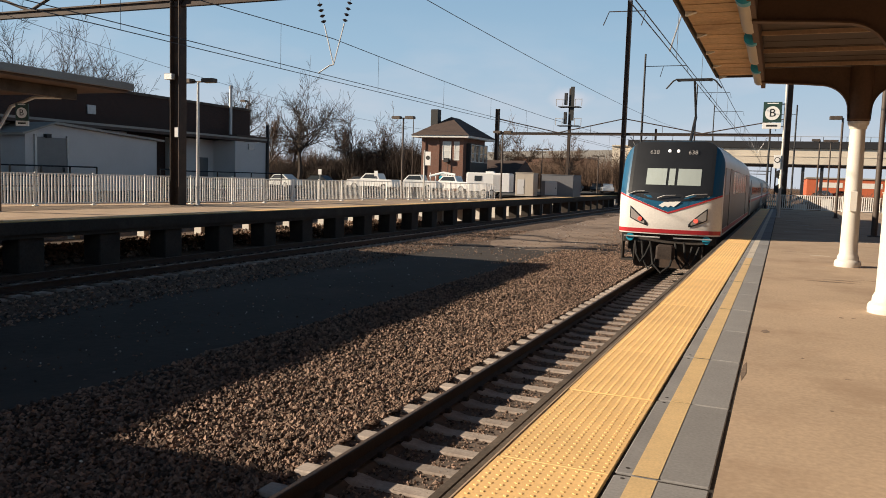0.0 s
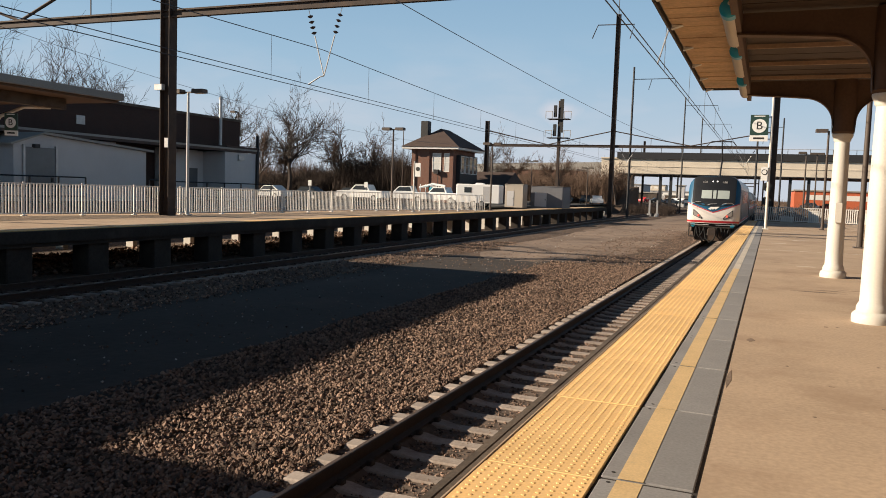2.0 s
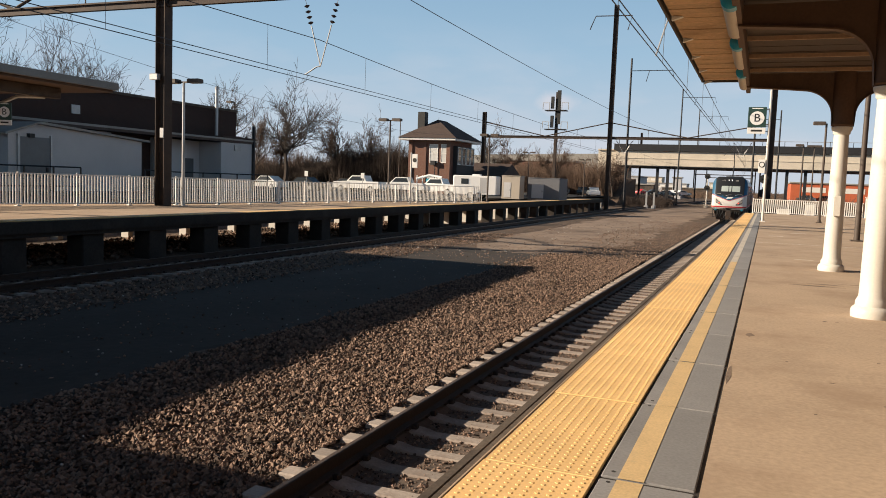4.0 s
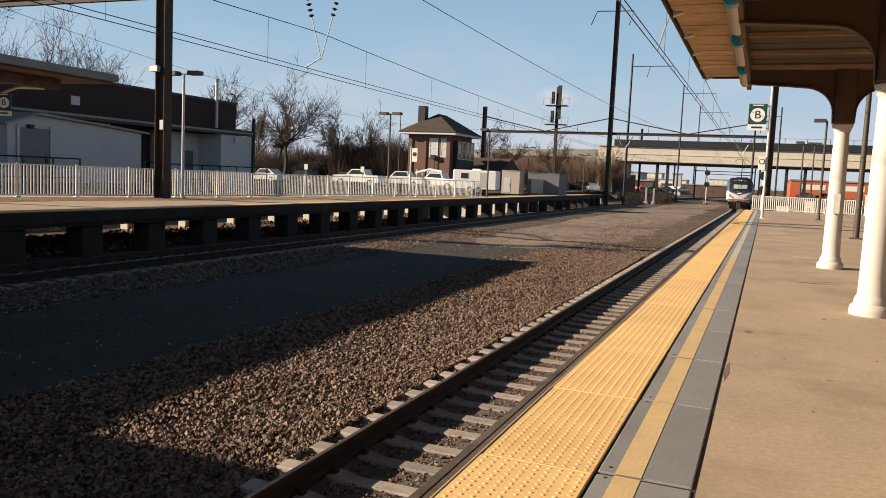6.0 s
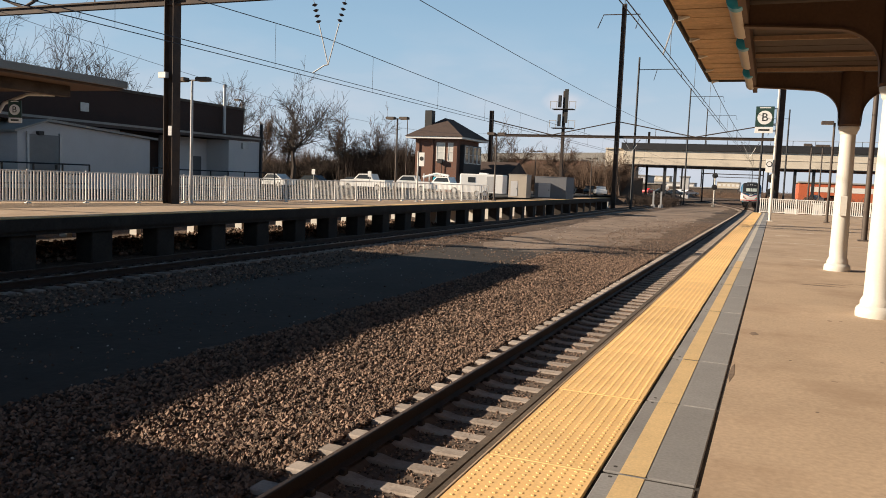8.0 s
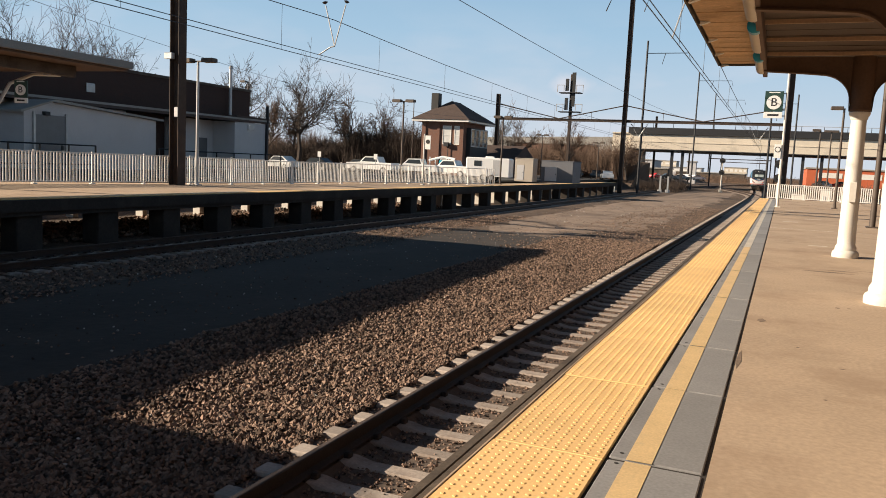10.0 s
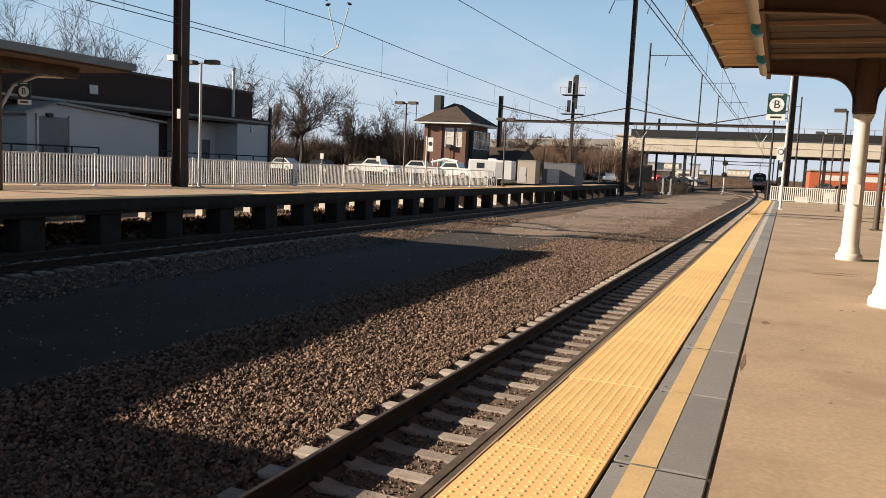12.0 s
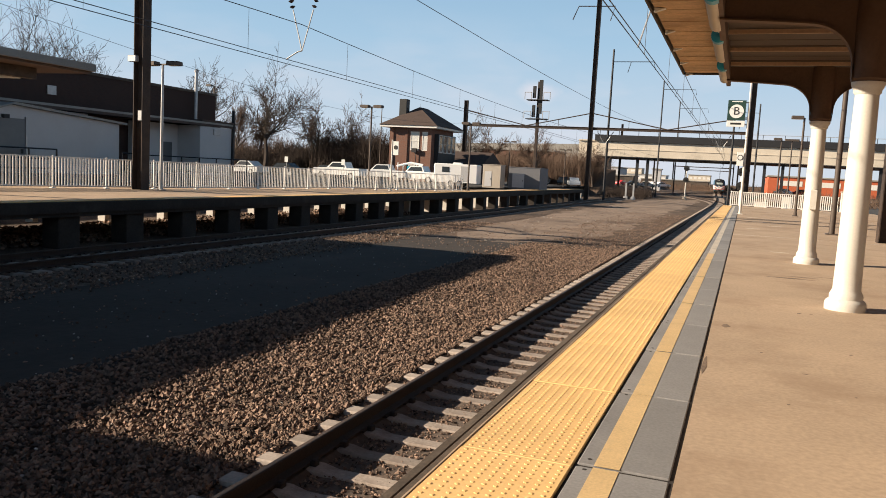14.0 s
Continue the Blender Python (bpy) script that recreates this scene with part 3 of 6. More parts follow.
def crossover():
    """A turnout track that leads from the near line over to the far one beyond the platforms."""
    def line(y):
        k = min(max((y - 118) / 100, 0), 1)
        return near_line(118) + (far_line(218) - near_line(118)) * (k * k * (3 - 2 * k))
    t = thing("crossover_track", "crossover track between the two main lines", "railway track", kind="structure")
    ys = [118 + 2.5 * i for i in range(41)]
    for side in (-0.7535, 0.7535):
        part("rail", Shape().loft([[(line(y) + side + a, y, TIE_Z + b) for a, b in ((-0.06, 0.0), (-0.036, 0.176), (0.036, 0.176), (0.06, 0.0))] for y in ys]), RAIL, t)
    s = Shape()
    y = 126.0
    while y < 212:
        s.box(line(y) - 1.3, y - 0.12, TIE_Z - 0.2, line(y) + 1.3, y + 0.12, TIE_Z - 0.012)
        y += 0.61
    tagged(part("far_ties", s, CONCRETE_TIE, t), kind="stuff")


crossover()


def ballast_bed():
    """Packed stone between and beside the rails, level with the shoulders of the ties."""
    rng = random.Random(14)
    rings = []
    for i in range(226):
        y = -30 + 2.0 * i
        c = near_line(y)
        xs = [c + a for a in (-1.75, -1.3, -0.92, -0.84, -0.67, -0.58, 0.58, 0.67, 0.84, 0.92, 1.5, 2.2)]
        zs = [-0.10, -0.078, -0.074, -0.030, -0.030, -0.076, -0.076, -0.030, -0.030, -0.074, -0.07, -0.07]
        rings.append([(x, y, TIE_Z - 0.3) for x in xs[::-1]] + [(x, y, TIE_Z + z + rng.uniform(-0.006, 0.006)) for x, z in zip(xs, zs)])
    solid("ballast_bed", Shape().loft(rings), BALLAST_BED, "packed grey-brown ballast under the near track", "ground", "structure")


ballast_bed()


def shade_bed():
    """A dark sheet over the empty bed that deepens the canopy's cast shade."""
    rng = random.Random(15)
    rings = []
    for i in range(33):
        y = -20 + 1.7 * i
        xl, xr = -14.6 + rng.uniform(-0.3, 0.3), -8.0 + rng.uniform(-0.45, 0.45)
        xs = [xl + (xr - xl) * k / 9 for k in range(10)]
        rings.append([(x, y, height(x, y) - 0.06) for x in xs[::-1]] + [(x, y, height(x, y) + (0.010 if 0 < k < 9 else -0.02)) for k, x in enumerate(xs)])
    solid("shade_bed", Shape().loft(rings), SHADE_DIRT, "darkened dirt sheet that deepens the shade on the empty track bed", "ground", "structure")


shade_bed()


def stones():
    """Crushed stone: many small angular pieces, thick beside the near track and thin over the rest."""
    rng = np.random.default_rng(3)
    octa = np.array([(1, 0, 0), (-1, 0, 0), (0, 1, 0), (0, -1, 0), (0, 0, 1), (0, 0, -1)], float)
    tri = np.array([(0, 2, 4), (2, 1, 4), (1, 3, 4), (3, 0, 4), (2, 0, 5), (1, 2, 5), (3, 1, 5), (0, 3, 5)])

    def scatter(name, n, x0, x1, y0, y1, z, size, label, power=1.0, lumpy=0.0, fade=1.0, material=STONES):
        u = rng.random(n) ** power
        x, y = x1 - (x1 - x0) * rng.random(n) ** fade, y0 + (y1 - y0) * u
        r = size * rng.uniform(0.55, 1.35, n)
        v = octa[None] * (r[:, None, None] * rng.uniform(0.55, 1.2, (n, 6, 1))) + rng.normal(0, 0.18, (n, 6, 3)) * r[:, None, None]
        a = rng.uniform(0, 6.28, n)
        c, s = np.cos(a), np.sin(a)
        vx = v[..., 0] * c[:, None] - v[..., 1] * s[:, None]
        vy = v[..., 0] * s[:, None] + v[..., 1] * c[:, None]
        zz = z + rng.uniform(-0.012, 0.018, n) + lumpy * np.sin(x * 2.1 + np.sin(y)) * np.sin(y * 1.3)
        v = np.stack([vx + x[:, None], vy + y[:, None], v[..., 2] * 0.8 + zz[:, None]], -1).reshape(-1, 3)
        f = (tri[None] + 6 * np.arange(n)[:, None, None]).reshape(-1, 3)
        me = bpy.data.meshes.new(name)
        me.from_pydata(v.tolist(), [], f.tolist())
        me.materials.append(material)
        return tagged(new(name, me), label, "gravel", kind="stuff")

    scatter("ballast", 50000, -8.6, -4.36, 4.3, 34, GROUND_Z + 0.0, 0.034, "loose brown crushed-stone ballast beside the track", 1.7, 0.02, 1.45)
    scatter("ballast", 36000, -4.5, -1.6, 4.0, 32, TIE_Z - 0.081, 0.022, "crushed stone between the concrete ties", 1.5)
    scatter("ballast", 700, -14.5, -8.4, 6, 34, GROUND_Z - 0.03, 0.028, "sparse crushed stone on the empty track bed", 1.4)
    scatter("ballast", 6000, -9.5, -4.4, 27, 75, GROUND_Z - 0.02, 0.034, "crushed stone farther along the bed", 1.4, 0, 1.9)
    scatter("ballast", 2500, -14.5, -4.4, 30, 90, GROUND_Z - 0.04, 0.035, "scattered stone on the dirt of the wide bed", 1.2)
    scatter("ballast", 4000, -15.8, -13.2, 8, 45, GROUND_Z + 0.0, 0.04, "crushed stone beside the far track", 1.2)
    scatter("ballast", 4000, -25.5, -20.2, 12, 50, GROUND_Z + 0.03, 0.09, "sunlit gravel under the far platform", 1.2)

    scatter("litter", 260, -15.0, -5.0, 5, 32, GROUND_Z + 0.005, 0.02, "pale stone chips and litter on the dark bed", 1.3, 0, 1.0, PALE_STONES)
    scatter("litter", 140, -15.0, -5.0, 32, 80, GROUND_Z + 0.005, 0.035, "pale stone chips and litter on the dirt", 1.3, 0, 1.0, PALE_STONES)


stones()


def sunlit_dirt():
    """A paler dirt sheet that puts sunlight into the wide bed farther along."""
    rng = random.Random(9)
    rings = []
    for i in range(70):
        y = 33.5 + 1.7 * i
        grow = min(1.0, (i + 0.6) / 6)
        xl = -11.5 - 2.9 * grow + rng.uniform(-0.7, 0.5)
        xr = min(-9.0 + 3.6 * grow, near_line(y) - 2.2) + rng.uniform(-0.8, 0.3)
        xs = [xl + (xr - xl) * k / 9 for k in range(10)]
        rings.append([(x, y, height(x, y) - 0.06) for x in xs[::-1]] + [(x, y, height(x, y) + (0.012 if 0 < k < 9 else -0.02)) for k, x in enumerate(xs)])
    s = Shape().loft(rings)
    ob = new("dirt_bed", s.mesh("dirt_bed", SUNLIT_DIRT))
    return tagged(ob, "dirt sheet paled as sunlit over the wide track bed", "ground", kind="structure")


sunlit_dirt()


# ---- platform canopy on the near side ----
def canopy():
    c = thing("platform_canopy", "brown-painted platform canopy carried on white iron columns", "canopy", kind="structure")
    y0, y1 = -14.5, 19.35
    cx = 1.42
    roof = Shape()
    roof.loft([[(x, yy, z) for x, z in ((-1.44, 4.14), (-1.44, 4.30), (cx, 4.42), (4.28, 4.30), (4.28, 4.14), (cx, 4.26))] for yy in (y0, y1)])
    part("roof_deck", roof, ROOF_GREY, c)
    # soffit boards lie across the roof, each a little uneven; the inner field is darkened for shade, the outer paled
    # for bounced light
    rng = random.Random(2)
    y = y0 + 0.05
    while y < y1 - 0.2:
        w = min(0.298, y1 - 0.04 - y)
        z = 4.108 + rng.uniform(-0.006, 0.006)
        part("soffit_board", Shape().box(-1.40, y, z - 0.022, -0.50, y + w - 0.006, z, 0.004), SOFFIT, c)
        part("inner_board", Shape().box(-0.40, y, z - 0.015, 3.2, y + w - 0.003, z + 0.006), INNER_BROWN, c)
        y += 0.3
    # rafters across, with lit ends; their pale colour stands for lit lower edges
    for y in [19.27 - 1.79 * k for k in range(19)]:
        part("rafter", Shape().box(-0.40, y - 0.02, 4.015, 3.24, y + 0.02, 4.085), RAFTER_LIT, c, "rafter paled for its lit lower edge")
        part("rafter_cap", Shape().prism([(-1.40, 4.02), (-1.24, 4.07), (-1.40, 4.085)], "y", y - 0.05, y + 0.05), TRIM, c, "small white metal bracket")
    for x in (-0.46, 3.24):
        part("purlin", Shape().box(x - 0.03, y0 + 0.1, 3.80, x + 0.06, y1 - 0.06, 4.07, 0.01), BROWN_PAINT, c)
    part("fascia", Shape().box(-1.475, y0, 4.06, -1.442, y1 + 0.02, 4.33), BRONZE, c, "dark metal fascia")
    part("fascia", Shape().box(-1.44, y1 + 0.001, 4.06, 4.28, y1 + 0.03, 4.36), BRONZE, c, "dark metal fascia")
    for y in (18.05, 11.48, 4.91, -1.66, -8.23):
        col = part("column", Shape().lathe(cx, y, [(0.25, 0.0), (0.255, 0.05), (0.25, 0.10), (0.235, 0.125), (0.205, 0.15), (0.205, 0.20), (0.19, 0.235), (0.172, 0.27),
                                                   (0.168, 0.5), (0.158, 1.6), (0.142, 2.80), (0.165, 2.83), (0.165, 2.86), (0.185, 2.89), (0.20, 2.93), (0.20, 2.96)], 32), WHITE_PAINT, c, "round white iron column", smooth=True)
        cap = Shape()
        cap.lathe(cx, y, [(0.18, 2.955), (0.215, 3.0), (0.20, 3.10), (0.205, 3.3), (0.22, 3.55), (0.22, 4.06)], 20)
        part("column_head", cap, BROWN_PAINT, col, "brown column head", smooth=True)
        arc = [(0.205, 2.98), (0.215, 3.1)] + [(0.22 + 0.56 * (1 - math.cos(a)), 3.2 + 0.51 * math.sin(a)) for a in [math.pi / 20 * k for k in range(11)]] + [(1.1, 3.735), (1.88, 3.78)]
        for s in (-1, 1):
            web = Shape().prism([(cx + s * a, b) for a, b in arc] + [(cx + s * 1.88, 4.06), (cx + s * 0.2, 4.06)], "y", y - 0.035, y + 0.035)
            w = part("bracket_web", web, BROWN_PAINT, col, "curved brown bracket")
            part("bracket_flange", Shape().loft([[(cx + s * a, y - 0.085, b - 0.012), (cx + s * a, y + 0.085, b - 0.012), (cx + s * a, y + 0.085, b + 0.012), (cx + s * a, y - 0.085, b + 0.012)] for a, b in arc]), BROWN_PAINT, col)
    part("electric_box", Shape().box(cx - 0.07, 18.05 - 0.30, 1.15, cx + 0.07, 18.05 - 0.172, 1.55, 0.01), WHITE_PAINT, c, "small painted electric box")
    return c


canopy()


def tube_light(y0, y1):
    t = thing("tube_light", "cylindrical canopy light with teal end caps, switched off", "ceiling light", (-0.52, y0, 3.89), group="canopy lights")
    L = y1 - y0
    # the diffuser's tan holds the light bounced up from the platform
    part("diffuser", Shape().tube([(0, 0.09, 0), (0, L - 0.09, 0)], 0.108, 20), DIFFUSER, t, "tubular diffuser tinted tan for bounced light", smooth=True)
    for a, b in ((-0.0, 0.24),):
        part("end_cap", Shape().tube([(0, a, 0), (0, a + 0.02, 0), (0, b - 0.02, 0), (0, b, 0)], [0.09, 0.118, 0.118, 0.10], 20), TEAL, t, "teal end cap", smooth=True)
    part("white_plug", Shape().tube([(0, -0.03, 0.05), (0, 0.0, 0.05)], 0.022, 10), SIGN_WHITE, t)
    for y in (0.25, L - 0.25):
        part("hanger", Shape().box(-0.02, y - 0.02, 0.09, 0.02, y + 0.02, 0.22), DARK_STEEL, t)


for a, b in ((16.5, 18.7), (13.25, 15.6), (10.3, 12.5), (7.2, 9.4)):
    tube_light(a, b)


# ---- overhead line ----
def h_pole(name, x, y, top, label, w=0.42, base=0.0, group="catenary poles"):
    p = thing(name, label, "utility pole", (x, y, base), group=group)
    h = top - base
    part("web", Shape().box(-0.012, -w / 2 + 0.02, 0, 0.012, w / 2 - 0.02, h), RUSTY, p)
    for s in (-1, 1):
        part("flange", Shape().box(-w / 2, s * (w / 2 - 0.012) - 0.012, 0, w / 2, s * (w / 2 - 0.012) + 0.012, h), RUSTY, p)
    part("base_plate", Shape().box(-w * 0.75, -w * 0.75, -0.3, w * 0.75, w * 0.75, 0.03, 0.01), CONCRETE_OLD, p)
    return p


def gantry(y, poles, beam, beam_z, peak, depth=0.32, base=0.0, group="catenary gantries"):
    g = thing("catenary_gantry", "rust-brown steel catenary gantry spanning the tracks", "gantry", group=group)
    for x, top, w in poles:
        b = height(x, y) if not (-28 < x < -19 and y < 57 or -1.4 < x < 9 and y < END_Y) else 0.0
        q = part("post", Shape().box(x - w / 2 + 0.031, y - 0.012, b - 0.1, x + w / 2 - 0.031, y + 0.012, top), RUSTY, g, "tall H-section post")
        for s in (-1, 1):
            part("post_flange", Shape().box(x + s * (w / 2 - 0.015) - 0.015, y - w / 2, b - 0.1, x + s * (w / 2 - 0.015) + 0.015, y + w / 2, top), RUSTY, q)
    x0, x1 = beam
    for z in (beam_z - depth / 2, beam_z + depth / 2):
        part("beam_chord", Shape().box(x0, y - 0.11, z - 0.035, x1, y + 0.11, z + 0.035), RUSTY, g)
    part("beam_web", Shape().box(x0, y - 0.02, beam_z - depth / 2, x1, y + 0.02, beam_z + depth / 2), RUSTY, g)
    # guy rods from the post heads down to the beam's thirds, with droppers
    for i in range(len(poles) - 1):
        a, b = poles[i][0], poles[i + 1][0]
        m = (a + b) / 2
        za, zb = (min(poles[i][1], peak), min(poles[i + 1][1], peak))
        part("tie_rod", Shape().tube([(a, y, za), (m, y, beam_z + depth / 2)], 0.075, 6), RUSTY, g)
        part("tie_rod", Shape().tube([(b, y, zb), (m, y, beam_z + depth / 2)], 0.075, 6), RUSTY, g)
        for k in (0.5,):
            for p0, z0 in ((a, za), (b, zb)):
                xx = p0 + (m - p0) * k
                part("dropper", Shape().tube([(xx, y, z0 + (beam_z - z0) * k), (xx, y, beam_z)], 0.03, 5), RUSTY, g)
    return g


gantry(27.8, ((-43.0, 12.0, 0.5), (-24.78, 13.6, 0.5), (4.4, 13.0, 0.5)), (-43, 4.4), 8.86, 12.6, 0.28)
tall = gantry(104.0, ((-36.4, 11.3, 0.5), (-18.95, 25.0, 0.55), (0.62, 14.5, 0.72)), (-36.4, 0.62), 7.95, 9.95, 0.30)
part("cross_arm", Shape().tube([(-22.3, 104, 22.0), (-21.6, 104, 23.7), (-16.9, 104, 23.6), (-17.4, 104, 21.8)], 0.07, 6), RUSTY, tall, "bent cross arm on the tall post")
for y in (182.0, 258.0, 334.0, 410.0):
    gantry(y, ((-26.0, 14.0, 0.45), (near_line(y) + 5.2, 14.0, 0.45)), (-26.0, near_line(y) + 5.2), 8.0, 8.2, 0.2)


def hanger(x, y, z, top, spread=1.15, foot=0.0, legs=(-1, 1)):
    h = thing("insulator_hanger", "V-shaped catenary hanger with dark ribbed insulators", "insulator", group="catenary hangers")
    for s in legs:
        a, b = Vector((x + s * spread, y, top)), Vector((x, y, z))
        part("strut", Shape().tube([a + (b - a) * 0.42, b], 0.028, 6), GALV, h)
        part("wire_end", Shape().tube([a, a + (b - a) * 0.12], 0.012, 5), WIRE, h)
        for k in range(4):
            c = a + (b - a) * (0.14 + 0.08 * k)
            d = (b - a).normalized()
            part("insulator_disc", Shape().tube([c - d * 0.06, c - d * 0.02, c + d * 0.05], [0.035, 0.12, 0.035], 8), INSULATOR, h)
    if foot:
        part("steady_arm", Shape().tube([(x, y, z), (x - 0.25 * foot, y, z - 0.03), (x - foot, y, z - 0.33)], 0.026, 6), GALV, h, "steady arm down to the wire")


hanger(-16.82, 27.8, 5.98, 8.75, 0.80, 0.72)
hanger(-3.67, 27.8, 6.06, 8.75, 0.74, 0.0, (1,))
for y in (104.0, 182.0):
    hanger(far_line(y), y, 5.9, 7.8)
    hanger(near_line(y), y, 5.75, 7.8)


def catenary(name, line, contact, carrier, y0, y1, supports, label):
    w = thing(name, label, "overhead wire")
    ys = [y0 + (y1 - y0) * i / 90 for i in range(91)]

    def sag(y):
        for a, b in zip(supports, supports[1:]):
            if a <= y <= b:
                k = (y - a) / (b - a)
                return carrier - 0.55 * 4 * k * (1 - k)
        return carrier
    part("contact_wire", Shape().tube([(line(y), y, contact) for y in ys], 0.014, 5), WIRE, w)
    part("auxiliary_wire", Shape().tube([(line(y), y, contact + 0.17) for y in ys], 0.014, 5), WIRE, w)
    part("carrier_wire", Shape().tube([(line(y), y, sag(y)) for y in ys], 0.016, 5), WIRE, w)
    for y in np.arange(y0 + 4, min(y1, 130), 7.6):
        part("dropper", Shape().tube([(line(y), y, contact), (line(y), y, sag(y) + 0.01)], 0.008, 4), WIRE, w)


catenary("overhead_wire", lambda y: -17.0, 5.36, 7.06, -48, 180, (-48, 27.8, 104, 182), "overhead contact wire above the far track")
catenary("overhead_wire", near_line, 5.30, 7.0, -48, 330, (-48, 27.8, 104, 182, 258, 334), "overhead contact wire above the near track")


def feeder(x0, z0, x1, z1, ya, yb, sagged, label="thin overhead feeder wire"):
    n = 24
    solid("feeder_wire", Shape().tube([(x0 + (x1 - x0) * i / n, ya + (yb - ya) * i / n, z0 + (z1 - z0) * i / n - sagged * 4 * (i / n) * (1 - i / n)) for i in range(n + 1)], 0.011, 5), WIRE, label, "overhead wire")


feeder(-9.0, 8.6, -9.0, 7.9, -48, 104, 2.0)
feeder(-28.5, 9.5, -36.4, 8.2, 5.0, 104, 2.5)


def bracket_pole(x, y, top, reach, label="thin dark wire pole with a side bracket"):
    p = thing("wire_pole", label, "utility pole", (x, y, height(x, y)), group="wire poles")
    h = top - height(x, y)
    part("shaft", Shape().tube([(0, 0, -0.2), (0, 0, h)], [0.17, 0.12], 8), DARK_STEEL, p)
    part("arm", Shape().tube([(0, 0, h - 1.6), (reach, 0, h - 1.6), (reach + 0.25 * (1 if reach > 0 else -1), 0, h - 2.6)], 0.05, 6), DARK_STEEL, p)
    part("drop_arm", Shape().tube([(reach * 0.45, 0, h - 1.6), (reach * 0.38, 0, h - 3.0)], 0.04, 6), DARK_STEEL, p)


# ---- far platform's canopy, fence, lamps ----
def far_canopy():
    c = thing("platform_canopy", "flat-roofed canopy over the far platform, in shade", "canopy", kind="structure")
    part("roof_slab", Shape().prism([(-29.9, -40), (-19.3, -40), (-21.05, 21.4), (-29.9, 21.4)], "z", 4.28, 4.52), ROOF_GREY, c, "pale flat roof edge")
    part("soffit", Shape().prism([(-29.8, -39.9), (-19.5, -39.9), (-21.2, 21.3), (-29.8, 21.3)], "z", 4.2, 4.278), BROWN_PAINT, c)
    part("edge_girder", Shape().box(-22.5, -39, 3.84, -22.2, 20.0, 4.2, 0.02), OLD_TIMBER, c)
    for y in (18.2, 11.6, 5.0, -1.6, -8.2, -14.8):
        q = part("column", Shape().tube([(-23.9, y, 0), (-23.9, y, 4.2)], 0.14, 12), BROWN_PAINT, c)
        for s in (-1, 1):
            part("arched_brace", Shape().tube([(-23.9, y + s * 0.1, 2.7), (-23.9, y + s * 0.6, 3.5), (-23.9, y + s * 1.5, 3.9), (-23.9, y + s * 2.6, 4.0)], 0.06, 6), WHITE_PAINT, q)


far_canopy()

# tall unseen block beyond the near end of the far platform, added for its shadow
caster = thing("unseen_caster", "unseen tall block added on the far side to cast the near shadow", "building")
part("wall", Shape().box(-34, -34, -0.2, -21.6, -2.2, 6.05), BRICK_DARK, caster)
part("roof", Shape().box(-34.3, -34.3, 6.05, -21.2, -1.9, 6.35, 0.03), ROOF_GREY, caster)


def letter_sign(at, w, h, turn=0.0, post=None):
    s = thing("letter_sign", "dark green sign with a black B in a white disc", "sign", at, turn)
    part("panel", Shape().box(-w / 2, -0.03, h * 0.24, w / 2, 0.03, h, 0.006), SIGN_GREEN, s)
    disc = Shape().tube([(0, -0.045, h * 0.58), (0, -0.031, h * 0.58)], w * 0.40, 28)
    part("disc", disc, SIGN_WHITE, s, "white disc")
    lettering("letter", "B", w * 0.66, SIGN_BLACK, s, pose(0, -0.050, h * 0.58, 90, 0, 0), 0.003)
    part("lower_strip", Shape().box(-w / 2, -0.03, 0.0, w / 2, 0.03, h * 0.225, 0.006), SIGN_WHITE, s, "white strip with small print")
    part("print_bar", Shape().box(-w * 0.3, -0.036, h * 0.08, w * 0.3, -0.031, h * 0.15), SIGN_BLACK, s)
    part("print_bar", Shape().box(-w * 0.3, -0.036, h * 0.93, w * 0.3, -0.031, h * 0.965), SIGN_WHITE, s)
    return s


letter_sign((-22.25, 17.9, 2.80), 0.42, 0.70, 20)


def picket_fence(points, h, gap, group, label, wide=0.031):
    """Panels of white pickets between posts along a line of points."""
    for (xa, ya), (xb, yb) in zip(points, points[1:]):
        L = math.hypot(xb - xa, yb - ya)
        n = max(1, round(L / 2.4))
        for i in range(n):
            ax, ay = xa + (xb - xa) * i / n, ya + (yb - ya) * i / n
            f = thing("fence_panel", label, "fence", (ax, ay, -0.02), math.degrees(math.atan2(yb - ya, xb - xa)), group)
            W = L / n
            part("post", Shape().box(-0.035, -0.035, 0, 0.035, 0.035, h + 0.03, 0.01), FENCE_WHITE, f)
            part("foot", Shape().box(-0.10, -0.09, 0, 0.10, 0.09, 0.035, 0.01), FENCE_WHITE, f)
            for z in (0.10, h - 0.03):
                part("rail", Shape().box(0.035, -0.022, z - 0.022, W - 0.035, 0.022, z + 0.022), FENCE_WHITE, f)
            x, pm = gap, Shape().box(-wide, -0.010, 0.12, wide, 0.010, h - 0.05).mesh("picket", FENCE_WHITE)
            while x < W - 0.05:
                q = part("picket", pm, None, f)
                q.location = (x, 0, 0)
                x += gap


picket_fence([(-27.1, 12.0), (-26.7, 22.0), (-24.7, 31.5), (-24.6, 34.0)], 1.3, 0.135, "far platform fence", "white picket panel fence along the far platform")
picket_fence([(-24.6, 34.0), (-24.3, 44.0), (-20.6, 56.8)], 1.25, 0.15, "far platform fence", "white picket panel fence along the far platform", 0.018)
picket_fence([(-20.6, 56.8), (-19.9, 57.0)], 1.25, 0.135, "far platform fence", "white picket fence end return")
picket_fence([(-0.58, 64.0), (6.9, 64.0)], 1.12, 0.14, "platform end fence", "white picket panel fence closing the platform end")


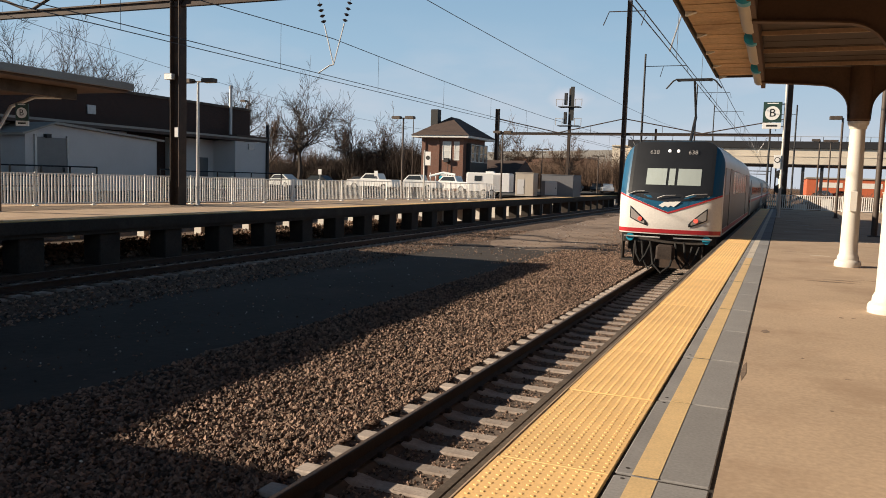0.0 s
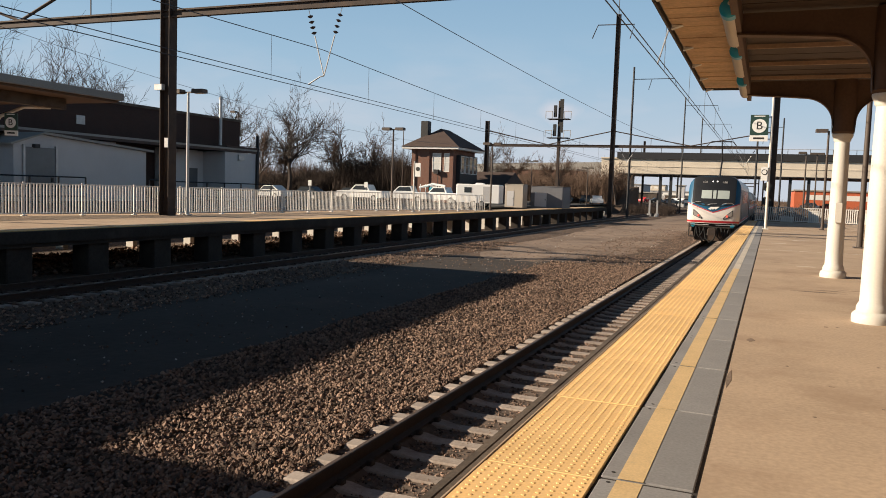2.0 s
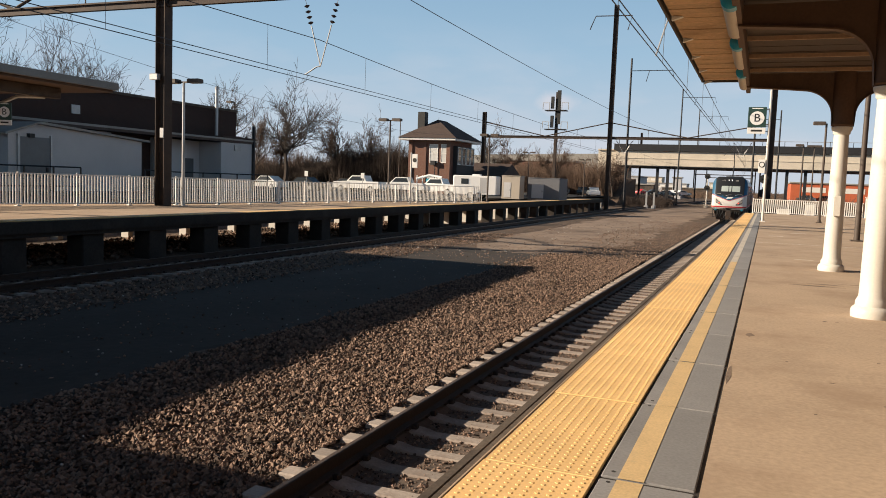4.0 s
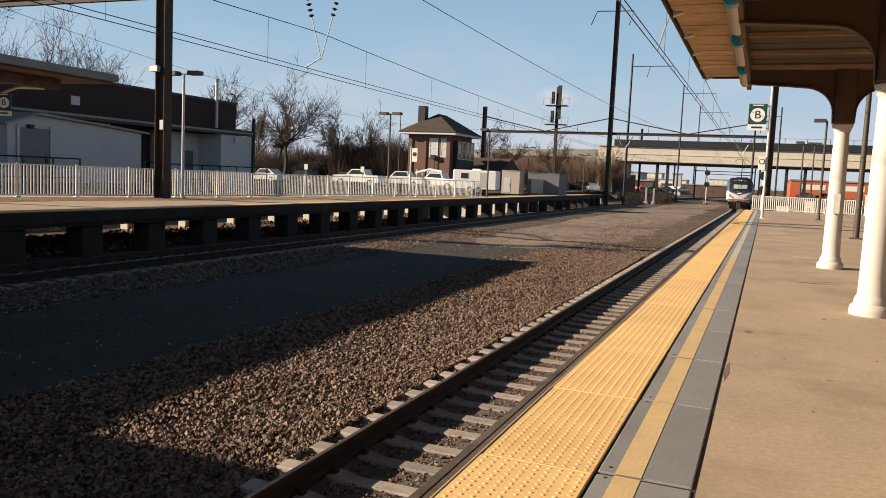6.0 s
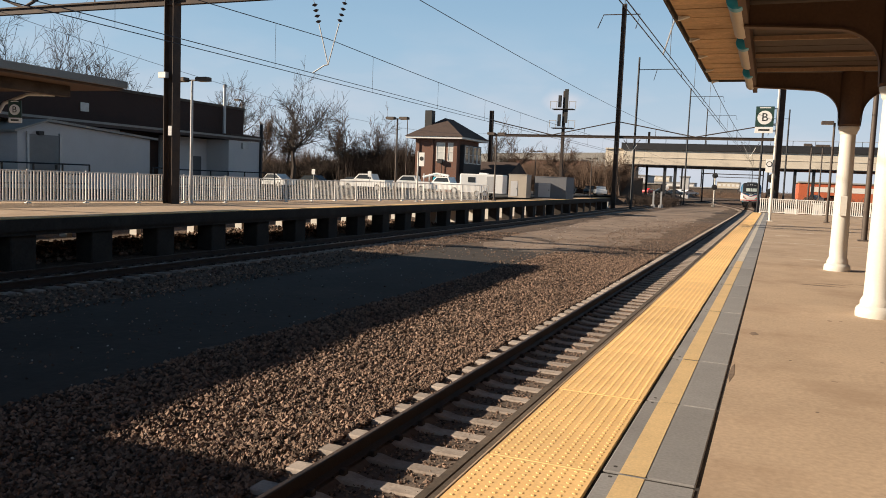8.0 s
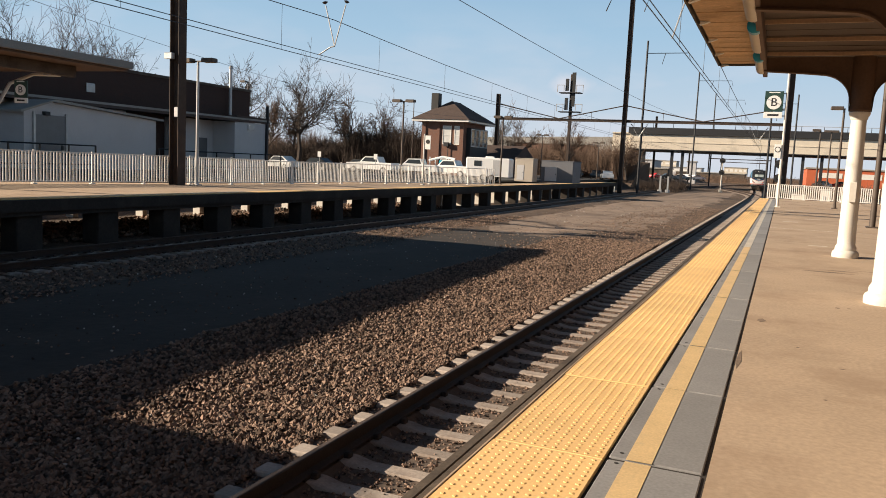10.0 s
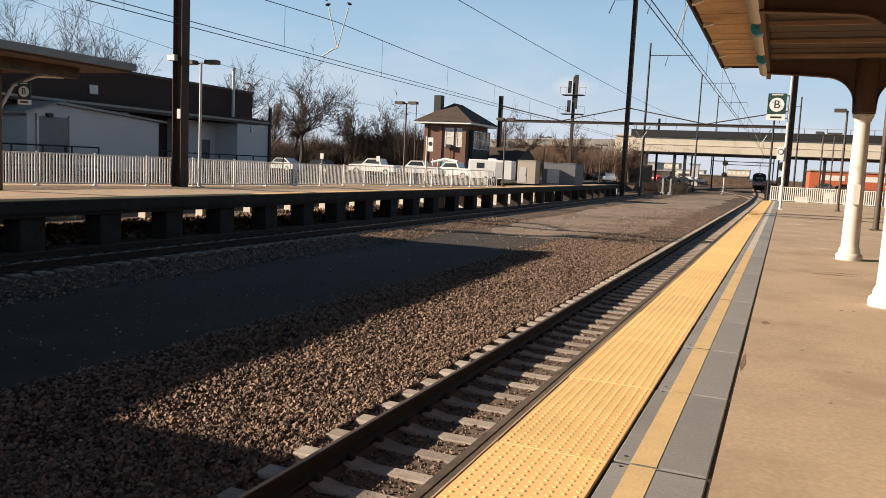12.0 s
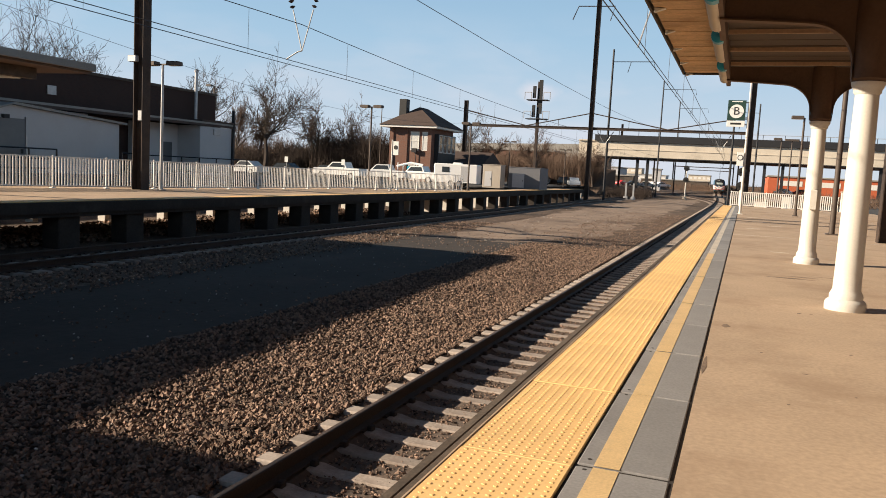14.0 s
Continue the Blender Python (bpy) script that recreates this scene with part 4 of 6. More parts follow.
def shoebox_lamp(x, y, h, heads=2, arm=0.62, turn=0.0, base=0.0, mast=BRONZE):
    s = thing("street_lamp", "platform lamp post with flat shoebox heads" if heads == 2 else "lamp post with one flat shoebox head", "street lamp", (x, y, base), turn, "platform lamps")
    part("base", Shape().box(-0.16, -0.16, 0, 0.16, 0.16, 0.04, 0.01).lathe(0, 0, [(0.10, 0.04), (0.09, 0.2)], 12), mast, s)
    part("mast", Shape().tube([(0, 0, 0.03), (0, 0, h - 0.1)], [0.075, 0.055], 10), mast, s, smooth=True)
    part("arm", Shape().box(-arm if heads == 2 else -0.06, -0.03, h - 0.12, arm, 0.03, h - 0.05), BRONZE, s)
    for k in ((-1, 1) if heads == 2 else (1,)):
        hd = part("head", Shape().box(k * arm - 0.32, -0.2, h - 0.13, k * arm + 0.32, 0.2, h + 0.05, 0.03), BRONZE, s)
        part("lens", Shape().box(k * arm - 0.24, -0.15, h - 0.142, k * arm + 0.24, 0.15, h - 0.131), DIFFUSER, hd)


shoebox_lamp(-24.35, 28.6, 5.62, 2, 0.62, 0, 0, GALV)
shoebox_lamp(-23.7, 48.4, 5.6, 2, 0.5)
shoebox_lamp(-20.5, 60.0, 5.4, 2, 0.45)
shoebox_lamp(3.04, 48.4, 5.55, 1, 0.35, 180)
shoebox_lamp(2.95, 72.0, 5.7, 1, 0.3, 180, -0.05)
shoebox_lamp(4.3, 82.0, 6.2, 2, 0.3, 0, -0.05)
shoebox_lamp(-48.2, 63.8, 8.55, 1, 0.53, 180, -0.04)
shoebox_lamp(-45.5, 96.0, 9.6, 1, 0.6, 180, -0.04)
shoebox_lamp(-52.0, 100.0, 7.2, 1, 0.5, 0, -0.04)
shoebox_lamp(-27.5, 96.0, 5.6, 2, 0.5, 0, -0.04)
shoebox_lamp(-22.5, 106.0, 5.2, 2, 0.5, 0, -0.04)


def plain_post(x, y, h, r, material, label, base=0.0):
    p = thing("post", label, "post", (x, y, base))
    part("shaft", Shape().tube([(0, 0, 0), (0, 0, h)], [r, r * 0.8], 12), material, p, smooth=True)
    part("foot", Shape().box(-r * 2, -r * 2, 0, r * 2, r * 2, 0.04, 0.01), material, p)
    return p


post = plain_post(0.11, 45.9, 7.4, 0.075, WHITE_PAINT, "tall white sign post on the platform")
letter_sign((-0.52, 45.8, 4.72), 0.92, 1.42)
part("sign_bracket", Shape().box(-1.0, -0.05, 6.0, 0.0, 0.05, 6.06), GALV, post)
part("sign_bracket", Shape().box(-0.25, -0.05, 4.82, 0.0, 0.05, 4.88), GALV, post)
clock = thing("round_sign", "small white board with a round dark-rimmed sign", "sign", (-0.12, 45.8, 2.62))
part("board", Shape().box(-0.17, -0.02, 0, 0.17, 0.02, 0.72, 0.005), SIGN_WHITE, clock)
part("disc", Shape().tube([(0, -0.035, 0.45), (0, -0.021, 0.45)], 0.15, 20), SIGN_BLACK, clock)
part("inner_disc", Shape().tube([(0, -0.04, 0.45), (0, -0.036, 0.45)], 0.11, 20), SIGN_WHITE, clock)
plain_post(3.15, 30.65, 6.2, 0.10, BRONZE, "brown round pole standing on the platform")
signp = plain_post(-21.6, 47.4, 3.35, 0.06, WHITE_PAINT, "white sign post on the far platform")
part("board", Shape().box(0.06, -0.02, 2.35, 0.46, 0.02, 3.25, 0.005), SIGN_WHITE, signp, "white sign board")
part("disc", Shape().tube([(0.26, -0.035, 2.85), (0.26, -0.021, 2.85)], 0.14, 18), SIGN_BLACK, signp)

# box on the big gantry post
jb = thing("junction_box", "pale junction box strapped to a steel post", "junction box", (-24.95, 27.45, 5.5))
part("body", Shape().box(-0.22, -0.12, 0, 0.22, 0.1, 0.26, 0.02), GALV, jb)
pl = thing("number_plate_board", "small pale plate fixed on a steel post", "plate", (-24.62, 27.52, 3.0))
part("body", Shape().box(-0.1, -0.02, 0, 0.1, 0.02, 0.42, 0.005), GALV, pl)

for x, y, top, reach in ((-16.9, 105.5, 18.4, 5.2), (-15.5, 160.0, 21.0, 6.0), (-15.2, 200.0, 21.0, 6.5), (-1.5, 120.0, 12.5, 1.8), (2.2, 150.0, 16.0, -3.0)):
    bracket_pole(x, y, top, reach)


# ---- buildings ----
def set_back(ob, k):
    """Moves a building k times as far from the platform, larger in the same measure."""
    m = Matrix.Translation(EYE) @ Matrix.Scale(k, 4) @ Matrix.Translation([-a for a in EYE])
    for o in ob.children_recursive:
        o.data.transform(m)


def window(parent, x, y, z, w, h, axis, pane=None, frame_w=0.09):
    """A framed window on a wall that faces -y ('y') or +x ('x'); x, y, z: its lower corner on the wall."""
    s = Shape()
    win = Shape()
    if axis == "y":
        win.box(x + frame_w, y - 0.03, z + frame_w, x + w - frame_w, y - 0.005, z + h - frame_w)
        for a, b, c, d in ((0, 0, w, frame_w), (0, h - frame_w, w, h), (0, frame_w, frame_w, h - frame_w), (w - frame_w, frame_w, w, h - frame_w), (frame_w, h / 2 - 0.03, w - frame_w, h / 2 + 0.03)):
            s.box(x + a, y - 0.07, z + b, x + c, y - 0.004, z + d)
    else:
        win.box(x + 0.005, y + frame_w, z + frame_w, x + 0.03, y + w - frame_w, z + h - frame_w)
        for a, b, c, d in ((0, 0, w, frame_w), (0, h - frame_w, w, h), (0, frame_w, frame_w, h - frame_w), (w - frame_w, frame_w, w, h - frame_w), (frame_w, h / 2 - 0.03, w - frame_w, h / 2 + 0.03)):
            s.box(x + 0.004, y + a, z + b, x + 0.07, y + c, z + d)
    wn = part("window", s, TRIM, parent, "white-framed sash window")
    part("pane", win, pane or GLASS, wn)


def signal_tower():
    t = thing("signal_tower", "two-storey red brick signal tower with a hipped roof", "building")
    x0, x1, y0, y1, e = -41.3, -35.8, 90.0, 97.6, 6.5
    part("wall", Shape().box(x0, y0, -0.3, x1, y1, e), BRICK_RED, t, "red brick wall")
    part("corner_pier", Shape().box(x0 + 2.0, y0 - 0.15, -0.3, x0 + 2.35, y0 - 0.003, e), BRICK_RED, t)
    part("corner_pier", Shape().box(x0 - 0.05, y0 - 0.15, -0.3, x0 + 0.45, y0 - 0.003, e), BRICK_RED, t)
    part("corner_pier", Shape().box(x1 - 0.45, y0 - 0.15, -0.3, x1 + 0.05, y0 - 0.003, e), BRICK_RED, t)
    o = 1.05
    part("eaves_board", Shape().box(x0 - o, y0 - o, e, x1 + o, y1 + o, e + 0.26, 0.03), TRIM, t, "white eaves board")
    rx, ra, rb, rz = (x0 + x1) / 2, y0 + 2.4, y1 - 2.4, e + 2.75
    ox, oy = o + 0.12, o + 0.12
    P = [(x0 - ox, y0 - oy, e + 0.262), (x1 + ox, y0 - oy, e + 0.262), (x1 + ox, y1 + oy, e + 0.262), (x0 - ox, y1 + oy, e + 0.262), (rx, ra, rz), (rx, rb, rz)]
    part("roof", Shape().add(P, [(0, 1, 4), (1, 2, 5, 4), (2, 3, 5), (3, 0, 4, 5), (3, 2, 1, 0)]), ROOF_DARK, t, "dark shingled hipped roof")
    ch = part("chimney", Shape().box(-40.75, 91.0, e - 0.5, -39.75, 92.0, 10.1, 0.04), SIGN_BLACK, t, "sooty black brick chimney")
    part("flashing", Shape().box(-40.8, 90.95, e + 0.75, -39.7, 92.05, e + 1.05), TRIM, ch)
    window(t, x0 + 2.75, y0, 3.75, 1.15, 2.3, "y", GLASS_PALE)
    window(t, x0 + 4.3, y0, 3.75, 0.95, 2.3, "y", GLASS_PALE)
    window(t, x0 + 2.6, y0, 0.1, 1.15, 1.9, "y", GLASS_PALE)
    part("air_conditioner", Shape().box(x0 + 3.1, y0 - 0.5, 3.5, x0 + 3.75, y0 - 0.08, 4.0, 0.02), DARK_STEEL, t)
    part("downpipe", Shape().tube([(x0 + 3.6, y0 - 0.2, 0), (x0 + 3.6, y0 - 0.2, 3.5)], 0.05, 8), DARK_STEEL, t)
    # glazed bay towards the tracks
    part("bay", Shape().prism([(y0 + 1.0, 2.0), (y1 - 0.4, 2.0), (y1 - 0.4, 5.9), (y0 + 1.0, 5.9)], "x", x1 + 0.002, x1 + 0.55), DARK_STEEL, t, "dark panelled bay under the windows")
    for k in range(4):
        window(t, x1 + 0.552, y0 + 1.2 + k * 1.5, 3.6, 1.25, 2.2, "x", GLASS)
    part("annex", Shape().box(-37.5, 98.2, -0.3, -32.0, 108, 2.2), BRICK_DARK, t)
    part("annex_roof", Shape().prism([(98.0, 2.2), (108.2, 2.2), (103, 4.2)], "x", -37.8, -31.8), ROOF_DARK, t)


signal_tower()


def brick_block():
    b = thing("brick_building", "long dark brick building behind the far platform", "building")
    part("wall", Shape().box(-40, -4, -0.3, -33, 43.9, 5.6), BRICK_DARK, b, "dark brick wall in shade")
    part("coping", Shape().box(-40.1, -4.1, 5.6, -32.9, 44.0, 5.75, 0.02), CONCRETE_OLD, b)
    part("lower_roof", Shape().box(-32.998, 20, 3.5, -30.6, 42.8, 3.66), ROOF_DARK, b, "low lean-to roof")
    part("roof_trim", Shape().box(-30.6, 20, 3.58, -30.54, 42.8, 3.69), ROOF_GREY, b, "pale roof edge")
    part("fascia", Shape().box(-30.6, 20, 3.44, -30.55, 42.8, 3.575), ROOF_DARK, b, "dark eaves board")
    part("flue", Shape().tube([(-32.7, 41.5, 3.6), (-32.7, 41.5, 6.85)], 0.10, 12), GALV, b, "grey metal flue")
    part("flue_cap", Shape().lathe(-32.7, 41.5, [(0.13, 6.85), (0.14, 6.95), (0.04, 7.05)], 12), GALV, b)
    part("vent", Shape().box(-32.995, 30.3, 4.3, -32.93, 30.85, 4.75, 0.01), GALV, b, "small square wall vent")
    w = thing("white_building", "white rendered building with a recessed doorway", "building")
    part("wall", Shape().box(-32.99, 39.36, -0.3, -30.65, 42.45, 3.43), STUCCO, w, "white wall in bluish shade")
    part("wall", Shape().box(-32.9, 20.2, -0.3, -31.6, 31.6, 3.45), STUCCO, w, "white wall in bluish shade")
    part("wall", Shape().box(-32.95, 35.9, -0.3, -32.3, 39.35, 3.43), STUCCO, w, "white recessed wall")
    part("coping", Shape().box(-32.98, 39.36, 3.705, -30.5, 42.6, 3.80), ROOF_DARK, w)
    part("door", Shape().box(-32.298, 37.8, 0.0, -32.25, 38.8, 2.35, 0.01), CAR_GREY, w, "grey service door")
    part("wall_vent", Shape().box(-30.648, 40.6, 2.95, -30.56, 41.2, 3.3), GALV, w)
    part("window", Shape().box(-31.598, 24.55, 2.62, -31.54, 25.05, 3.06).box(-31.598, 25.12, 2.62, -31.54, 25.6, 3.06), GLASS, w, "small dark window")
    part("window_frame", Shape().box(-31.6, 24.47, 2.54, -31.56, 25.68, 3.14), TRIM, w)
    set_back(b, 1.45)
    part("downpipe", Shape().box(-30.66, 42.47, -0.3, -30.5, 42.62, 4.6), DARK_STEEL, w, "dark upright pipe at the corner")
    set_back(w, 1.45)


brick_block()


def white_shed():
    s = thing("shed", "white gabled shed with a ribbed metal roof and porch door", "shed")
    x0, x1, y0, y1 = -31.4, -29.2, 23.6, 31.2
    out = [(y0, -0.3), (y1, -0.3), (y1, 2.95), (y0 + 1.4, 3.35), (y0, 2.9)]
    part("wall", Shape().prism(out, "x", x0, x1), STUCCO, s, "white painted wall in shade")
    roof = Shape().prism([(y0 + 1.3, 3.36), (y0 + 1.4, 3.46), (y1 + 0.3, 3.04), (y1 + 0.3, 2.94)], "x", x0 - 0.1, x1 + 0.25)
    part("roof", roof, ROOF_GREY, s, "grey ribbed metal roof")
    part("roof", Shape().prism([(y0 - 0.3, 2.81), (y0 - 0.3, 2.91), (y0 + 1.4, 3.46), (y0 + 1.3, 3.36)], "x", x0 - 0.1, x1 + 0.25), ROOF_GREY, s)
    for k in range(11):
        y = y0 + 1.7 + k * 0.5
        part("roof_rib", Shape().box(x0, y, 3.40 - (y - y0 - 1.4) * 0.069, x1 + 0.26, y + 0.05, 3.475 - (y - y0 - 1.4) * 0.069), ROOF_GREY, s)
    d = part("door", Shape().box(x1 + 0.002, y0 + 0.5, 0.1, x1 + 0.07, y0 + 2.05, 2.78, 0.01), DOOR_GREY, s, "grey steel porch door")
    part("door_jamb", Shape().box(x1 + 0.002, y0 + 0.4, 0.1, x1 + 0.10, y0 + 0.498, 2.88), GALV, s)
    part("door_jamb", Shape().box(x1 + 0.002, y0 + 2.052, 0.1, x1 + 0.10, y0 + 2.15, 2.88), GALV, s)
    part("door_handle", Shape().box(x1 + 0.072, y0 + 1.8, 1.3, x1 + 0.12, y0 + 1.9, 1.5), DARK_STEEL, d)
    part("lamp", Shape().box(x1 + 0.002, y0 + 0.9, 2.75, x1 + 0.2, y0 + 1.15, 2.92), DARK_STEEL, s)
    set_back(s, 1.45)


white_shed()


def hand_rail(y0, y1, x, h=1.5):
    r = thing("guard_rail", "dark grey pipe guard rail", "railing", group="pipe rails")
    n = max(1, round((y1 - y0) / 1.6))
    for i in range(n + 1):
        y = y0 + (y1 - y0) * i / n
        part("post", Shape().tube([(x, y, -0.05), (x, y, h)], 0.04, 6), CAR_DARK, r)
    for z in (h, h * 0.72, h * 0.45):
        part("bar", Shape().tube([(x, y0, z), (x, y1, z)], 0.036, 6), CAR_DARK, r)
    set_back(r, 1.43)


hand_rail(21.0, 26.9, -28.7, 1.55)
hand_rail(30.9, 32.4, -28.7, 1.55)
hand_rail(33.5, 43.0, -29.8, 1.5)


def overpass():
    o = thing("overpass", "pale concrete road overpass with a dark parapet", "bridge")
    y = 176.0
    part("girder", Shape().box(-30.6, y, 6.55, 130, y + 20, 9.72), CONCRETE_PALE, o, "cream concrete girder")
    # dark strip shaped as the shade along the girder's underside
    part("girder_shadow_lip", Shape().box(-30.6, y - 0.25, 6.38, 130, y + 20.2, 6.548), DARK_STEEL, o, "dark strip for the shade under the girder")
    part("girder_rib", Shape().box(-30.6, y - 0.12, 8.05, 130, y - 0.003, 8.2), CONCRETE_PALE, o)
    part("parapet", Shape().box(-30.9, y - 0.5, 9.75, 130, y - 0.1, 11.15), DARK_STEEL, o, "black parapet")
    part("deck", Shape().box(-34.5, y + 0.1, 9.724, 130, y + 19.9, 10.0), CONCRETE_PALE, o)
    part("abutment", Shape().box(-34.5, y + 0.5, -2, -30.61, y + 20, 9.72), CONCRETE_PALE, o, "pale abutment wall")
    for k in range(34):
        part("rail_post", Shape().box(-30 + k * 4.2, y + 0.2, 9.9, -29.9 + k * 4.2, y + 0.3, 12.2), DARK_STEEL, o)
    part("top_rail", Shape().box(-30, y + 0.2, 12.1, 110, y + 0.3, 12.2), GALV, o)
    for x in (-27.5, -21.5, -19.3, 4.5, 8.0, 22, 26, 40, 60):
        part("bridge_column", Shape().box(x - 0.3, y + 1, -1.7, x + 0.3, y + 1.6, 6.38), DARK_STEEL, o)
    part("approach_ramp", Shape().prism([(-140, -2), (-34.51, -2), (-34.51, 8.9), (-60, 8.2), (-140, 3)], "y", y + 0.5, y + 20), ROOF_GREY, o)


overpass()


def far_block(name, x0, y0, x1, y1, z1, material, label, z0=-2.0, windows=0):
    b = thing(name, label, "building", group="distant buildings")
    part("wall", Shape().box(x0, y0, z0, x1, y1, z1), material, b)
    part("roof", Shape().box(x0 - 0.3, y0 - 0.3, z1, x1 + 0.3, y1 + 0.3, z1 + 0.35, 0.05), ROOF_GREY, b)
    for k in range(windows):
        w = (x1 - x0) / (windows * 1.6)
        x = x0 + (x1 - x0) * (k + 0.3) / windows
        part("window", Shape().box(x, y0 - 0.05, z1 - 2.2, x + w, y0 - 0.004, z1 - 0.9), TRIM, b)


far_block("warehouse", 6.8, 222, 60, 250, 4.3, ORANGE_RED, "long orange-red warehouse with a white roof edge", windows=6)
far_block("warehouse", -38, 330, -12, 350, 2.2, CONCRETE_OLD, "distant low white warehouse beside the line")
far_block("warehouse", -60, 280, -40, 300, 5.5, STUCCO, "distant white building past the bridge")
far_block("office_block", -26.6, 260, -24.0, 263, 5.2, STUCCO, "distant narrow white block")
far_block("warehouse", -46, 240, -30, 252, 2.6, CONCRETE_OLD, "distant low brown building")
for x, y, w, h, m, lab in ((-62, 420, 26, 4.5, STUCCO, "distant pale flat-roofed building"), (-28, 470, 12, 6.0, CONCRETE_PALE, "distant cream building along the line"), (14, 440, 30, 4.5, STUCCO, "distant white shed along the line"),
                           (-80, 520, 20, 9.0, CONCRETE_PALE, "distant tall cream office building"), (40, 520, 40, 7.0, STUCCO, "distant pale warehouse past the bridge")):
    far_block("warehouse", x, y, x + w, y + 15, h, m, lab, windows=5)
far_block("brick_building", -52, 160, -36.5, 172, 6.4, BRICK_RED, "red brick building behind bare brush")


# ---- signals and cabinets ----
def signal(x, y, h, heads, base, label):
    s = thing("railway_signal", label, "railway signal", (x, y, base))
    part("mast", Shape().tube([(0, 0, 0), (0, 0, h)], 0.11, 8), WHITE_PAINT, s, "pale mast")
    part("foot", Shape().box(-0.35, -0.35, -0.1, 0.35, 0.35, 0.3, 0.03), CONCRETE_PALE, s)
    for z in heads:
        hd = part("signal_head", Shape().tube([(0, -0.42, z), (0, -0.38, z)], 0.50, 18), SIGN_BLACK, s, "round black signal disc")
        part("housing", Shape().box(-0.3, -0.36, z - 0.35, 0.3, -0.05, z + 0.35, 0.03), SIGN_BLACK, hd)
        for k in range(3):
            part("hood", Shape().tube([(0.3 * (k - 1), -0.62, z), (0.3 * (k - 1), -0.42, z)], 0.09, 8), SIGN_BLACK, hd)


signal(-9.3, 150.0, 6.0, (5.6, 3.5), -1.45, "two-disc railway signal on a pale mast between the tracks")
signal(0.1, 96.0, 4.6, (4.4, 2.8), -1.3, "two-disc railway signal beside the platform end")


def mast_platforms():
    m = thing("signal_mast", "tall steel mast with caged signal platforms", "railway signal", (-28.2, 112, -0.1))
    part("mast", Shape().box(-0.2, -0.2, 0, 0.2, 0.2, 15.0, 0.02), RUSTY, m)
    part("backing_board", Shape().box(0.1, -0.5, 10.4, 0.65, -0.4, 15.2), SIGN_BLACK, m)
    for z in (12.3, 9.6):
        q = part("platform", Shape().box(-1.6, -0.9, z, 1.5, 0.6, z + 0.10), DARK_STEEL, m)
        for x in (-1.85, -0.9, 0.9, 1.85):
            part("cage_post", Shape().box(x - 0.04, -0.9, z + 0.1, x + 0.04, -0.82, z + 1.1), GALV, q)
        for x0 in (-1.9, 0.85):
            part("cage_rail", Shape().box(x0, -0.9, z + 1.05, x0 + 1.05, -0.83, z + 1.13), GALV, q)
        part("signal_box", Shape().box(-0.75, -0.75, z + 0.3, -0.3, -0.45, z + 2.0, 0.03), DARK_STEEL, q)


mast_platforms()


def cabinet(x, y, w, d, h, material, label, base=-0.04):
    c = thing("equipment_cabinet", label, "cabinet", (x, y, base))
    part("body", Shape().box(0, 0, 0, w, d, h, 0.03), material, c)
    part("door", Shape().box(w * 0.12, -0.03, 0.15, w * 0.5, -0.003, h * 0.72, 0.005), STUCCO, c)
    part("door_handle", Shape().box(w * 0.45, -0.06, h * 0.36, w * 0.47, -0.031, h * 0.42), DARK_STEEL, c)
    part("lid", Shape().box(-0.05, -0.05, h, w + 0.05, d + 0.05, h + 0.06, 0.01), material, c)


cabinet(-25.1, 78, 1.95, 1.6, 2.35, mat("cabinet_tan", (0.42, 0.37, 0.31), 0.6, vary=0.06), "tan steel relay cabinet on the ground")
cabinet(-23.0, 80.5, 3.4, 3.5, 2.25, mat("cabinet_grey", (0.13, 0.135, 0.15), 0.6, vary=0.1), "large grey equipment hut")
cabinet(6.95, 63.6, 0.8, 0.4, 1.45, WHITE_PAINT, "white steel box at the end of the fence", 0.0)
cabinet(1.2, 66.5, 0.9, 0.5, 1.6, WHITE_PAINT, "white equipment cabinet beyond the fence", -1.3)
cabinet(3.2, 67.5, 0.7, 0.5, 1.7, WHITE_PAINT, "white equipment cabinet beyond the fence", -0.9)
for x, y in ((-16.2, 122.0), (-15.2, 123.0)):
    cb = thing("bollard", "pale leaning switch marker post", "post", (x, y, -1.5))
    part("shaft", Shape().box(-0.3, -0.3, 0, 0.3, 0.3, 0.5, 0.05).box(-0.12, -0.12, 0.5, 0.12, 0.12, 2.5), GALV, cb)


# ---- vehicles ----
def wheels(v, xs, half, r, name="wheel"):
    tyre = Shape().tube([(0, -0.11, 0), (0, -0.09, 0), (0, 0.09, 0), (0, 0.11, 0)], [r * 0.9, r, r, r * 0.9], 16).mesh("tyre", TYRE)
    rim = Shape().tube([(0, -0.125, 0), (0, 0.125, 0)], [r * 0.58, r * 0.58], 12).mesh("rim", GALV)
    for x in xs:
        for s in (-1, 1):
            w = new("wheel", tyre)
            w.parent = v
            w.location = (x, s * half, r)
            part("rim", rim, None, w)


